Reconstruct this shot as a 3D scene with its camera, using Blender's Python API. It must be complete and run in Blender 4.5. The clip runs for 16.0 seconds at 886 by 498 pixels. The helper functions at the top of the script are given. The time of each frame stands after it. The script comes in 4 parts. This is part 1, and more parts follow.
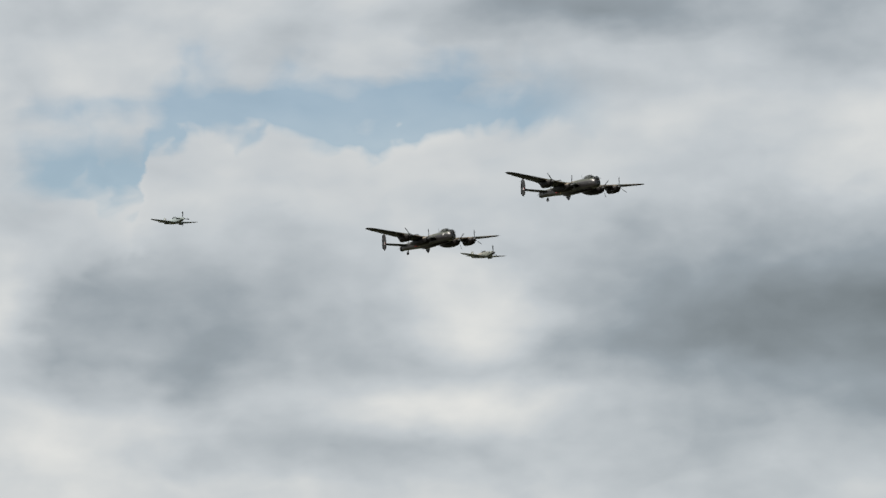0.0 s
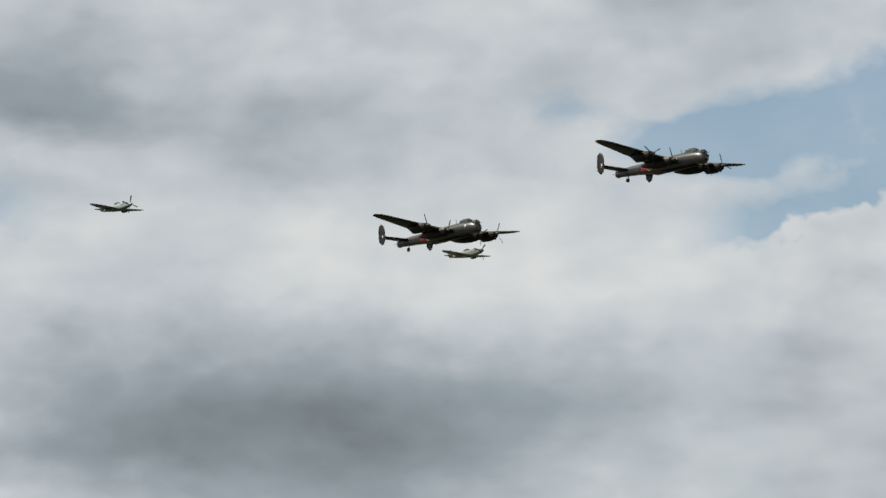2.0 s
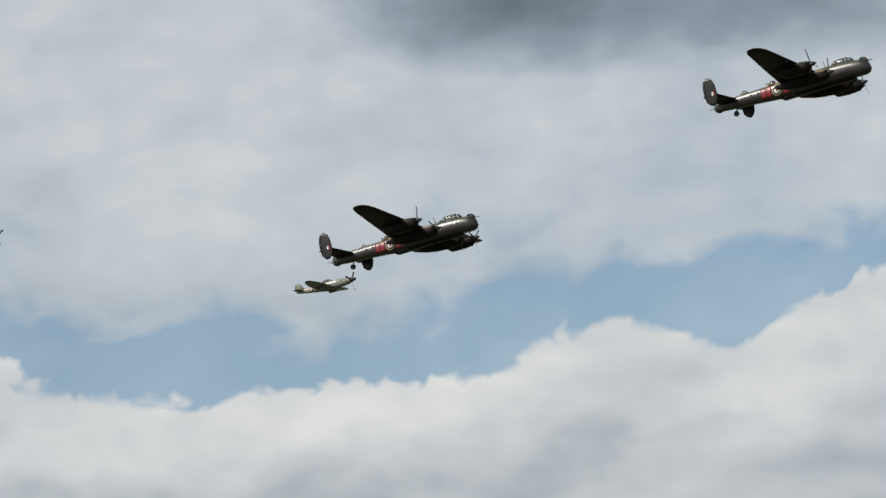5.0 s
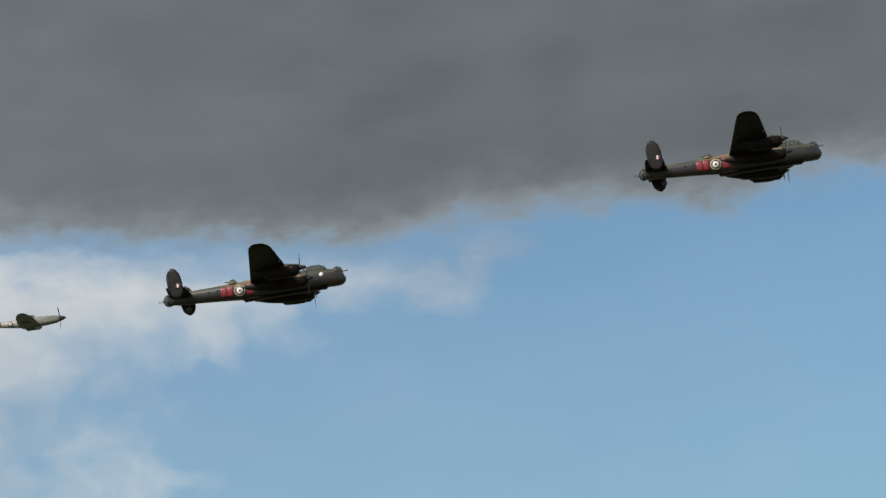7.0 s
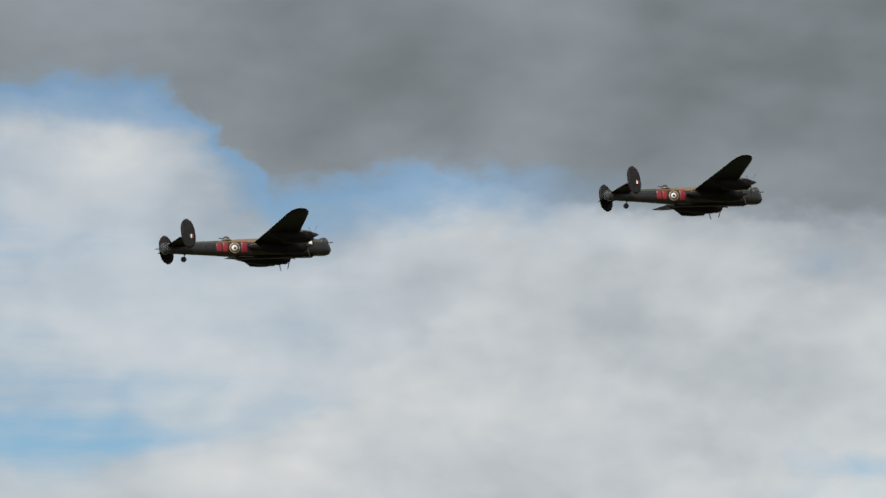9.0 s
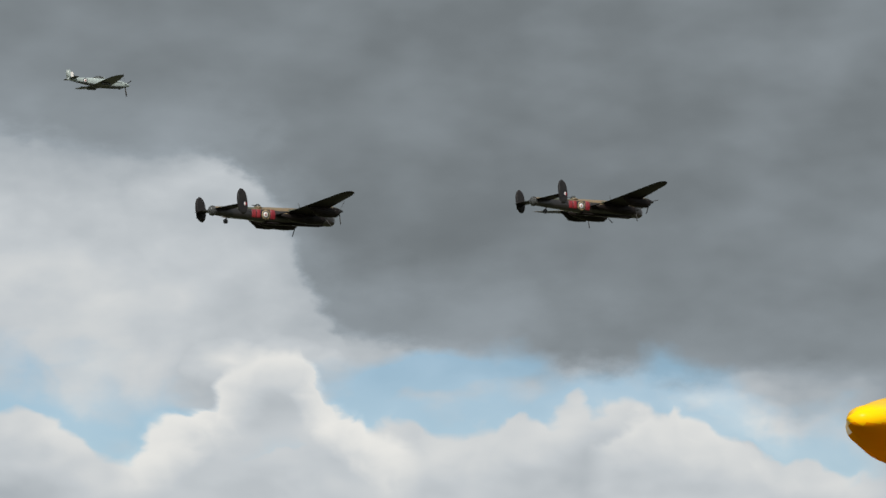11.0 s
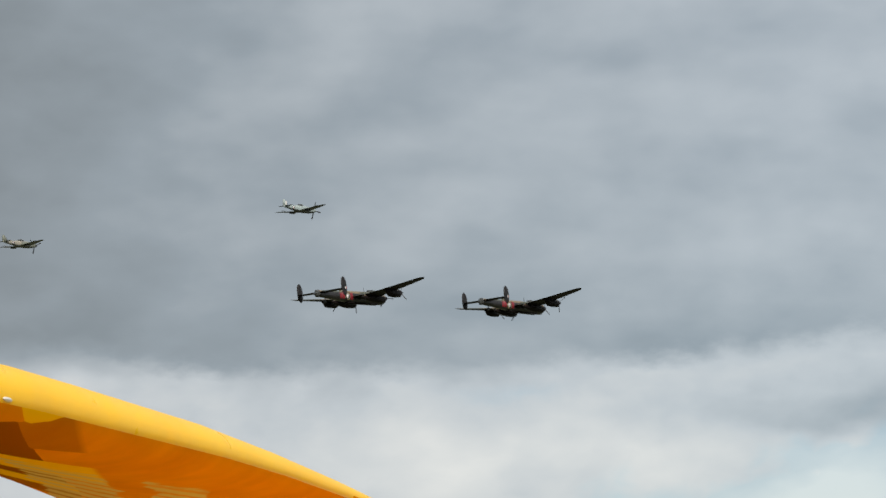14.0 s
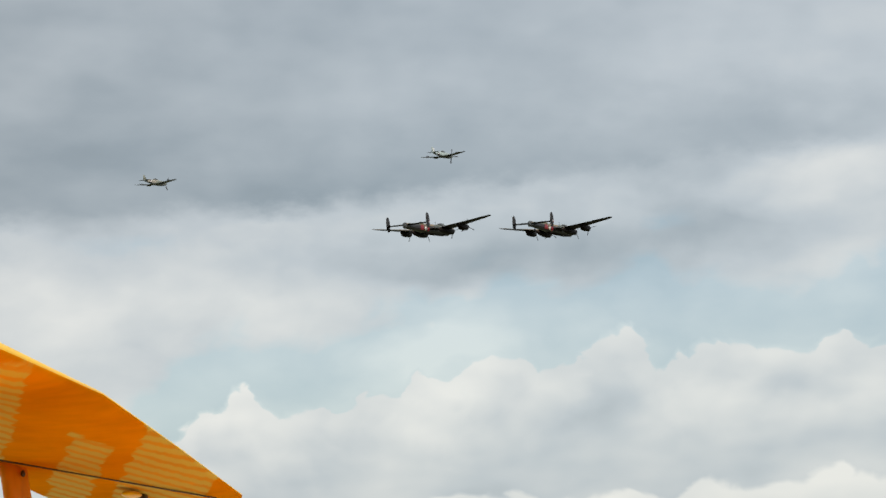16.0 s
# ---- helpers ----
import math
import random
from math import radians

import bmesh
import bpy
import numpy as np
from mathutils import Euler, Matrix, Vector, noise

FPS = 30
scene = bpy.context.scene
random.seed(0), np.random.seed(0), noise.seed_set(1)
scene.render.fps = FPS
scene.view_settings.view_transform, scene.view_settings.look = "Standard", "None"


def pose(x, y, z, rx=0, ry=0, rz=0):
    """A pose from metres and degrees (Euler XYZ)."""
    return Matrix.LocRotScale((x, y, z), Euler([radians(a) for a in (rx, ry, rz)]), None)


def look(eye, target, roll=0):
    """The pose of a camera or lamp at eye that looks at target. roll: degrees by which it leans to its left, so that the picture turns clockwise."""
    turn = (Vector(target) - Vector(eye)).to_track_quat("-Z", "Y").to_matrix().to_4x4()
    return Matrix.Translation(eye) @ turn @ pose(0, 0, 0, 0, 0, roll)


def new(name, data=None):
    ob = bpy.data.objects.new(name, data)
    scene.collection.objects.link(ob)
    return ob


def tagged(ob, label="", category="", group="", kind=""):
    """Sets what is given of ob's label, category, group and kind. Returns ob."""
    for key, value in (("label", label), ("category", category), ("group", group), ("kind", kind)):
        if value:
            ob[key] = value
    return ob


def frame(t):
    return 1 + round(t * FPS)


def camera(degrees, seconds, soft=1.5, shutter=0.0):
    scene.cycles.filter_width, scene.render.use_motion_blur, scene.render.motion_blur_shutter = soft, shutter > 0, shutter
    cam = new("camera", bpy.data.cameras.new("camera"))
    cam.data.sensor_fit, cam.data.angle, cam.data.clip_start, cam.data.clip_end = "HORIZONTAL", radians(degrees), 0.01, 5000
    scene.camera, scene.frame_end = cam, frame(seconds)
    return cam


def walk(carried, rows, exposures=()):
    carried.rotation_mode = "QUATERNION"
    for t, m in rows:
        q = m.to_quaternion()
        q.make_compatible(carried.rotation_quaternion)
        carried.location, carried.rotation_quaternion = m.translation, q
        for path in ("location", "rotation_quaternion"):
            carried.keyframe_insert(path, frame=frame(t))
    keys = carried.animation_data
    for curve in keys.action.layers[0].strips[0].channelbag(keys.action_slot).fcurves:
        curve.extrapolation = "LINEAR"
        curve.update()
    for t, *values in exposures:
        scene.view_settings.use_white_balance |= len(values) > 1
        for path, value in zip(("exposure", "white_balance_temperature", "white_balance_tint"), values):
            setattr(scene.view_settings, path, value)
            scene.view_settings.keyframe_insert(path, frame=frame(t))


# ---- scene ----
EYE = Vector((0.0, 0.0, 1.5))


def aim(azimuth, elevation, roll, rise=0.0, side=0.0):
    """The camera's pose at its stand: degrees to the right of north, above the horizon, lean, and metres that the arms rise and sway to the right."""
    a, e = radians(azimuth), radians(elevation)
    eye = EYE + Vector((math.cos(a) * side, -math.sin(a) * side, rise))
    return look(eye, eye + Vector((math.sin(a) * math.cos(e), math.cos(a) * math.cos(e), math.sin(e))), roll)


cam = camera(13.17, 16.0, soft=1.5)
walk(cam, [
    (0, aim(-55.289, 6.383, -1.26, -0.020)),
    (0.5, aim(-53.941, 7.177, -1.26, -0.020)),
    (1, aim(-51.601, 7.464, -0.67, -0.020)),
    (1.5, aim(-49.610, 7.689, -0.53, -0.020)),
    (2, aim(-46.753, 7.920, -0.09, -0.020)),
    (2.5, aim(-44.043, 8.224, 0.60, -0.019)),
    (2.8, aim(-42.092, 8.246, 1.25)),
    (3, aim(-40.999, 8.300, 1.52, 0.013)),
    (3.5, aim(-38.525, 9.028, -0.01, 0.075)),
    (4, aim(-32.663, 9.993, -3.80, 0.060)),
    (4.5, aim(-30.457, 10.264, -5.31, 0.040)),
    (5, aim(-24.588, 10.442, -6.03, 0.020)),
    (5.4, aim(-20.448, 10.787, -5.84, 0.010)),
    (5.8, aim(-15.928, 11.170, -5.35)),
    (6.2, aim(-11.175, 11.544, -4.74)),
    (6.6, aim(-6.339, 11.855, -4.14)),
    (7, aim(-1.574, 12.047, -3.71)),
    (7.3, aim(1.860, 12.075, -3.60)),
    (7.5, aim(4.530, 11.956, -3.22)),
    (7.8, aim(7.801, 11.748, -2.50)),
    (8, aim(10.015, 11.537, -1.86)),
    (8.2, aim(12.002, 11.557, -1.00)),
    (8.5, aim(15.185, 11.428, -0.91)),
    (8.9, aim(19.340, 11.272, -0.55)),
    (9.3, aim(23.335, 11.112, -0.08)),
    (9.7, aim(27.119, 10.919, 0.38)),
    (10, aim(29.791, 10.735, 0.63)),
    (10.3, aim(32.305, 10.503, 0.73, 0.000, -0.020)),
    (10.5, aim(33.989, 10.026, 0.43, 0.000, -0.022)),
    (11, aim(38.018, 9.425, 0.58, 0.000, -0.015)),
    (11.5, aim(41.279, 9.008, -0.15, 0.000, 0.012)),
    (11.7, aim(42.323, 9.113, 0.12, 0.000, 0.020)),
    (12, aim(43.771, 9.553, -0.20, 0.004, 0.037)),
    (12.5, aim(46.926, 9.854, 0.35, 0.009, 0.073)),
    (13, aim(50.546, 9.491, 0.85, 0.016, 0.097)),
    (13.5, aim(53.164, 9.145, 0.23, 0.012, 0.113)),
    (14, aim(54.460, 8.356, -1.09, 0.000, 0.112)),
    (14.5, aim(55.765, 7.537, -2.20, -0.004, 0.070)),
    (15, aim(57.497, 6.978, -2.29, -0.004, 0.025)),
    (15.3, aim(58.432, 6.508, -2.62, 0.000, 0.010)),
    (15.5, aim(59.078, 6.268, -2.38, 0.000, 0.004)),
    (16, aim(60.172, 6.027, -1.34)),
])

# ---- sky and sun ----
SUN_TO = Vector((-0.52, -0.55, 0.65)).normalized()


def make_sky():
    """Broken cloud before a clear sky: a field of cover and a field of tone over azimuth and elevation."""
    world = bpy.data.worlds.new("sky")
    scene.world = world
    world.use_nodes = True
    nt = world.node_tree
    n, l = nt.nodes, nt.links
    n.clear()

    def math_node(op, a, b=None, c=None):
        k = n.new("ShaderNodeMath")
        k.operation = op
        for i, v in enumerate((a, b, c)):
            if isinstance(v, (int, float)):
                k.inputs[i].default_value = v
            elif v is not None:
                l.new(v, k.inputs[i])
        return k.outputs[0]

    def noise_tex(vec, scale, detail, rough=0.55, off=0.0):
        k = n.new("ShaderNodeTexNoise")
        k.inputs["Scale"].default_value, k.inputs["Detail"].default_value, k.inputs["Roughness"].default_value = scale, detail, rough
        add = n.new("ShaderNodeVectorMath")
        add.inputs[1].default_value = (off, off * 0.7, off * 0.3)
        l.new(vec, add.inputs[0])
        l.new(add.outputs[0], k.inputs["Vector"])
        return k

    tc = n.new("ShaderNodeTexCoord")
    sep = n.new("ShaderNodeSeparateXYZ")
    l.new(tc.outputs["Generated"], sep.inputs[0])
    az = math_node("MULTIPLY", math_node("ARCTAN2", sep.outputs["X"], sep.outputs["Y"]), 57.29578)
    el = math_node("MULTIPLY", math_node("ARCSINE", sep.outputs["Z"]), 57.29578)
    flat = n.new("ShaderNodeCombineXYZ")
    l.new(az, flat.inputs["X"])
    l.new(el, flat.inputs["Y"])
    stretched = n.new("ShaderNodeVectorMath")
    stretched.operation = "MULTIPLY"
    stretched.inputs[1].default_value = (0.55, 1.0, 1.0)
    l.new(flat.outputs[0], stretched.inputs[0])
    sv = stretched.outputs[0]

    # the outlines waver
    def waver(vec, scale, size, off):
        k = noise_tex(sv, scale, 3, 0.5, off)
        c = n.new("ShaderNodeVectorMath")
        c.operation = "SUBTRACT"
        c.inputs[1].default_value = (0.5, 0.5, 0.5)
        l.new(k.outputs["Color"], c.inputs[0])
        m = n.new("ShaderNodeVectorMath")
        m.operation = "MULTIPLY_ADD"
        m.inputs[1].default_value = (size, size * 0.7, 0)
        l.new(c.outputs[0], m.inputs[0])
        l.new(vec, m.inputs[2])
        return m.outputs[0]

    place = waver(waver(flat.outputs[0], 0.5, 2.2, 0.0), 2.0, 0.7, 9.0)

    def puff(total, a, e, w, h, tilt, amount):
        """One bank of cloud, or gap, in azimuth and elevation."""
        m = n.new("ShaderNodeMapping")
        m.vector_type = "TEXTURE"
        m.inputs["Location"].default_value = (a, e, 0)
        m.inputs["Rotation"].default_value = (0, 0, radians(tilt))
        m.inputs["Scale"].default_value = (w, h, 1)
        l.new(place, m.inputs["Vector"])
        g = n.new("ShaderNodeTexGradient")
        g.gradient_type = "SPHERICAL"
        l.new(m.outputs[0], g.inputs["Vector"])
        return math_node("MULTIPLY_ADD", g.outputs["Fac"], amount * 1.0, total)

    broad = noise_tex(sv, 0.45, 6, 0.5, 3.0).outputs["Fac"]
    billow = noise_tex(place, 0.9, 5, 0.45, 17.0).outputs["Fac"]
    tone = math_node("MULTIPLY_ADD", broad, 0.34, 0.73 - 0.17)
    tone = math_node("MULTIPLY_ADD", billow, 0.17, math_node("ADD", tone, -0.085))
    tone = puff(tone, -58.99, 5.36, 4.75, 1.58, -1, -0.30)
    tone = puff(tone, -50.12, 4.91, 5.27, 2.43, -1, -0.28)
    tone = puff(tone, -56.91, 3.39, 3.69, 0.84, -1, -0.20)
    tone = puff(tone, -52.94, 9.96, 3.16, 0.63, -1, -0.20)
    tone = puff(tone, -54.49, 5.70, 1.79, 0.74, -1, 0.15)
    tone = puff(tone, -61.10, 3.97, 2.64, 0.95, -1, 0.12)
    tone = puff(tone, -56.65, 7.77, 3.69, 0.84, -1, 0.12)
    tone = puff(tone, -61.84, 5.65, 1.05, 1.48, -1, 0.20)
    tone = puff(tone, -53.51, 4.24, 5.27, 0.63, -1, 0.14)
    tone = puff(tone, -48.23, 5.32, 6.33, 2.11, -1, -0.24)
    tone = puff(tone, -52.87, 10.58, 3.16, 1.05, -1, -0.20)
    tone = puff(tone, -49.28, 9.89, 2.11, 1.16, -1, -0.16)
    tone = puff(tone, -54.99, 5.61, 1.58, 0.74, -1, 0.10)
    tone = puff(tone, -46.92, 8.00, 5.27, 1.05, -1, 0.12)
    tone = puff(tone, -46.13, 5.62, 4.75, 1.27, 1, -0.12)
    tone = puff(tone, -43.64, 7.37, 5.27, 0.95, 1, 0.12)
    tone = puff(tone, -34.47, 6.33, 2.74, 0.84, 2, -0.28)
    tone = puff(tone, -38.69, 6.51, 1.37, 0.63, 2, -0.15)
    tone = puff(tone, -36.20, 9.33, 3.69, 0.74, 2, 0.12)
    tone = puff(tone, -34.58, 5.99, 3.69, 0.95, -0, -0.22)
    tone = puff(tone, -42.26, 11.71, 2.64, 1.27, -0, -0.15)
    tone = puff(tone, -36.23, 11.98, 3.69, 0.63, -0, -0.12)
    tone = puff(tone, -36.70, 12.01, 3.69, 0.84, 16, -0.12)
    tone = puff(tone, -27.27, 6.32, 2.64, 1.05, -4, -0.22)
    tone = puff(tone, -31.91, 6.49, 2.11, 0.63, -4, -0.10)
    tone = puff(tone, -26.02, 6.29, 3.16, 0.74, -5, -0.20)
    tone = puff(tone, -33.08, 8.13, 4.22, 0.84, 5, 0.08)
    tone = puff(tone, -22.76, 13.90, 3.69, 1.16, -6, -0.55)
    tone = puff(tone, -18.49, 13.31, 2.64, 0.84, -6, -0.40)
    tone = puff(tone, -23.24, 8.10, 1.16, 1.27, -6, 0.22)
    tone = puff(tone, -19.48, 8.86, 2.64, 0.84, 9, 0.15)
    tone = puff(tone, -20.56, 6.96, 3.69, 0.95, -6, -0.18)
    tone = puff(tone, -27.31, 7.67, 3.69, 0.84, -6, -0.10)
    tone = puff(tone, -2.15, 15.50, 10.55, 4.43, -7, -0.66)
    tone = puff(tone, 6.98, 14.92, 5.27, 2.11, -4, -0.40)
    tone = puff(tone, 2.86, 14.78, 6.33, 2.95, -3, -0.40)
    tone = puff(tone, 9.38, 14.26, 2.95, 3.16, -2, -0.45)
    tone = puff(tone, 18.08, 14.08, 3.38, 3.48, -1, -0.62)
    tone = puff(tone, 13.94, 14.73, 5.27, 2.00, -1, -0.50)
    tone = puff(tone, 13.40, 10.19, 7.38, 2.11, 9, 0.00)
    tone = puff(tone, 31.10, 13.70, 11.60, 3.48, 1, -0.62)
    tone = puff(tone, 38.25, 9.86, 3.16, 2.74, 1, -0.48)
    tone = puff(tone, 29.02, 10.37, 4.75, 1.16, 1, 0.03)
    tone = puff(tone, 35.11, 7.75, 0.79, 0.47, 1, 0.24)
    tone = puff(tone, 35.79, 7.51, 0.79, 0.63, 61, 0.26)
    tone = puff(tone, 35.62, 7.17, 0.53, 0.37, 1, 0.16)
    tone = puff(tone, 33.73, 10.02, 4.22, 1.69, 1, -0.12)
    tone = puff(tone, 42.00, 9.54, 6.33, 2.43, 1, -0.40)
    tone = puff(tone, 38.99, 12.64, 9.49, 2.32, 1, -0.32)
    tone = puff(tone, 42.71, 6.89, 0.84, 0.47, -14, 0.20)
    tone = puff(tone, 42.04, 7.16, 0.74, 0.37, 1, 0.14)
    tone = puff(tone, 43.17, 6.63, 0.74, 0.37, 1, 0.12)
    tone = puff(tone, 41.84, 8.51, 6.33, 1.16, -0, -0.12)
    tone = puff(tone, 39.29, 6.32, 5.27, 0.95, -0, 0.04)
    tone = puff(tone, 47.91, 11.39, 11.60, 5.06, 0, -0.31)
    tone = puff(tone, 49.07, 11.69, 6.86, 3.48, -0, -0.14)
    tone = puff(tone, 37.57, 11.54, 4.01, 3.48, -0, 0.09)
    tone = puff(tone, 51.33, 8.35, 5.27, 1.27, 0, -0.12)
    tone = puff(tone, 47.14, 8.09, 5.49, 1.79, 0, -0.24)
    tone = puff(tone, 47.08, 6.91, 7.38, 0.95, 0, -0.08)
    tone = puff(tone, 51.60, 7.63, 9.49, 1.58, 0, -0.16)
    tone = puff(tone, 49.01, 10.71, 7.38, 2.64, 0, -0.03)
    tone = puff(tone, 58.42, 10.06, 1.79, 0.84, 0, 0.12)
    tone = puff(tone, 55.01, 5.79, 7.38, 1.05, 0, 0.03)
    tone = puff(tone, 53.35, 7.55, 8.44, 1.16, -2, -0.10)
    tone = puff(tone, 52.16, 10.53, 4.75, 1.16, -2, -0.12)
    tone = puff(tone, 58.56, 9.88, 3.69, 1.58, -2, 0.10)
    tone = puff(tone, 60.25, 4.32, 2.11, 0.53, -2, 0.14)
    tone = puff(tone, 54.96, 5.21, 5.27, 0.63, -2, 0.06)
    tone = puff(tone, 59.64, 5.70, 3.69, 0.53, 3, -0.12)
    tone = puff(tone, 57.38, 8.12, 7.38, 1.37, -4, -0.22)
    tone = puff(tone, 61.08, 3.15, 6.86, 0.63, -1, -0.10)
    tone = puff(tone, 59.83, 3.85, 10.55, 2.95, -1, 0.14)
    tone = puff(tone, 59.67, 4.19, 1.90, 0.63, 24, 0.14)
    tone = puff(tone, 62.64, 4.54, 0.95, 0.53, -1, 0.10)
    tone = puff(tone, 66.26, 6.95, 2.32, 0.74, -1, 0.18)
    tone = puff(tone, 65.69, 2.52, 3.16, 0.53, -1, 0.12)
    tone = puff(tone, 61.16, 6.01, 4.75, 0.63, -1, -0.12)
    tone = puff(tone, 64.99, 9.26, 1.58, 0.63, -21, -0.18)
    tone = puff(tone, 64.55, 6.25, 2.11, 0.53, -1, -0.08)

    tone = math_node("ADD", tone, math_node("MULTIPLY_ADD", noise_tex(sv, 2.4, 4, 0.45, 31.0).outputs["Fac"], 0.10, -0.05))
    cover = math_node("MULTIPLY_ADD", billow, 0.45, 0.78 - 0.225)
    cover = puff(cover, -59.36, 8.90, 5.27, 0.53, -2, -0.34)
    cover = puff(cover, -56.30, 8.56, 2.74, 0.63, -1, -0.32)
    cover = puff(cover, -61.14, 8.16, 2.74, 0.95, -1, -0.34)
    cover = puff(cover, -43.15, 9.69, 2.32, 0.84, -1, -0.36)
    cover = puff(cover, -46.03, 9.88, 2.11, 0.58, -1, -0.20)
    cover = puff(cover, -55.59, 9.05, 2.64, 0.53, -1, -0.16)
    cover = puff(cover, -38.80, 10.52, 3.69, 1.27, 16, -0.36)
    cover = puff(cover, -44.95, 10.16, 1.37, 0.53, 1, -0.18)
    cover = puff(cover, -42.38, 9.51, 2.11, 0.63, 1, -0.24)
    cover = puff(cover, -40.91, 10.08, 3.48, 1.37, 2, -0.22)
    cover = puff(cover, -42.94, 9.10, 1.58, 0.63, 2, -0.20)
    cover = puff(cover, -39.67, 9.96, 4.01, 1.48, -0, -0.12)
    cover = puff(cover, -35.39, 9.95, 3.69, 0.84, -0, -0.28)
    cover = puff(cover, -42.40, 8.93, 2.32, 0.84, 10, -0.28)
    cover = puff(cover, -37.25, 9.68, 4.01, 0.95, 4, -0.26)
    cover = puff(cover, -28.85, 9.81, 2.32, 0.74, -4, -0.34)
    cover = puff(cover, -33.30, 11.23, 5.27, 1.16, 6, -0.22)
    cover = puff(cover, -34.73, 8.86, 4.43, 0.63, -0, -0.28)
    cover = puff(cover, -29.11, 9.47, 2.85, 0.63, -0, -0.24)
    cover = puff(cover, -24.71, 10.46, 2.74, 1.37, 5, -0.32)
    cover = puff(cover, -22.85, 9.33, 4.54, 0.84, 4, -0.50)
    cover = puff(cover, -19.85, 9.29, 2.74, 0.84, 6, -0.50)
    cover = puff(cover, -28.97, 9.06, 2.74, 0.79, 4, -0.45)
    cover = puff(cover, -28.66, 11.44, 4.75, 1.27, 4, -0.18)
    cover = puff(cover, -20.03, 11.38, 3.16, 0.95, -6, -0.18)
    cover = puff(cover, 0.95, 9.10, 15.82, 4.96, 2, -0.95)
    cover = puff(cover, 5.30, 10.33, 7.38, 2.64, -3, -0.30)
    cover = puff(cover, 5.86, 11.99, 4.75, 1.05, -2, -0.15)
    cover = puff(cover, 11.91, 12.32, 3.69, 0.95, 8, -0.35)
    cover = puff(cover, 6.98, 10.10, 4.22, 2.95, -1, -0.40)
    cover = puff(cover, 14.63, 8.31, 6.33, 0.63, 5, -0.50)
    cover = puff(cover, 11.80, 11.91, 2.64, 1.05, -1, -0.30)
    cover = puff(cover, 13.40, 10.19, 7.38, 2.00, 9, 0.10)
    cover = puff(cover, 13.97, 10.38, 5.27, 1.48, 10, 0.10)
    cover = puff(cover, 9.19, 8.28, 3.16, 0.26, 13, 0.30)
    cover = puff(cover, 17.59, 7.97, 2.64, 0.42, 14, 0.50)
    cover = puff(cover, -4.37, 12.14, 2.64, 1.05, -4, 0.30)
    cover = puff(cover, 26.79, 7.88, 4.01, 0.95, 1, -0.34)
    cover = puff(cover, 31.20, 7.71, 3.69, 0.63, 1, -0.28)
    cover = puff(cover, 37.99, 7.59, 2.74, 0.63, 9, -0.32)
    cover = puff(cover, 25.59, 10.94, 1.58, 0.53, 1, -0.24)
    cover = puff(cover, 38.00, 7.58, 2.95, 0.63, 7, -0.30)
    cover = puff(cover, 32.92, 6.99, 2.64, 0.95, 1, -0.34)
    cover = puff(cover, 41.84, 7.33, 1.37, 0.42, -0, -0.20)
    cover = puff(cover, 40.81, 7.17, 1.58, 0.53, 0, -0.20)
    cover = puff(cover, 55.42, 6.04, 1.90, 0.53, -2, -0.16)
    cover = puff(cover, 58.13, 4.08, 2.95, 0.74, -2, -0.26)
    cover = puff(cover, 61.09, 5.97, 2.11, 0.53, -2, -0.16)
    cover = puff(cover, 58.58, 4.38, 3.16, 0.53, 4, -0.29)
    cover = puff(cover, 56.04, 4.01, 2.32, 0.47, 4, -0.26)
    cover = puff(cover, 61.13, 4.79, 2.74, 0.47, -1, -0.22)
    cover = puff(cover, 63.74, 4.51, 1.58, 0.47, -1, -0.22)
    cover = puff(cover, 63.29, 6.46, 1.48, 0.32, -1, -0.16)
    cover = puff(cover, 55.65, 6.12, 2.11, 0.42, -1, -0.12)
    cover = puff(cover, 63.45, 6.25, 2.11, 0.42, -2, -0.16)

    cover = math_node("MULTIPLY_ADD", broad, 0.3, math_node("ADD", cover, -0.15))
    # high streaks of ice cloud
    drawn = n.new("ShaderNodeMapping")
    drawn.inputs["Rotation"].default_value = (0, 0, radians(-9))
    drawn.inputs["Scale"].default_value = (0.16, 1.7, 1)
    l.new(flat.outputs[0], drawn.inputs["Vector"])
    streaks = noise_tex(drawn.outputs[0], 1.0, 5, 0.55, 5.0).outputs["Fac"]
    where = math_node("MINIMUM", math_node("MULTIPLY", puff(0.0, 12.11, 9.88, 9.28, 3.04, 8, 1.0), 2.0), 1.0)
    cover = math_node("MULTIPLY_ADD", where, math_node("MULTIPLY_ADD", streaks, 1.3, -0.60), cover)

    def smooth(v, lo, hi):
        k = n.new("ShaderNodeMapRange")
        k.interpolation_type = "SMOOTHSTEP"
        k.inputs["From Min"].default_value, k.inputs["From Max"].default_value = lo, hi
        l.new(v, k.inputs["Value"])
        return k.outputs["Result"]

    def blend(a, b, fac):
        """From a to b, any of them a number or a field."""
        return math_node("MULTIPLY_ADD", math_node("SUBTRACT", b, a), fac, a)

    fray = math_node("SUBTRACT", noise_tex(sv, 2.2, 6, 0.6, 41.0).outputs["Fac"], 0.5)
    stray = math_node("MULTIPLY_ADD", billow, 1.6, math_node("MULTIPLY_ADD", fray, 0.4, math_node("ADD", az, -0.8)))

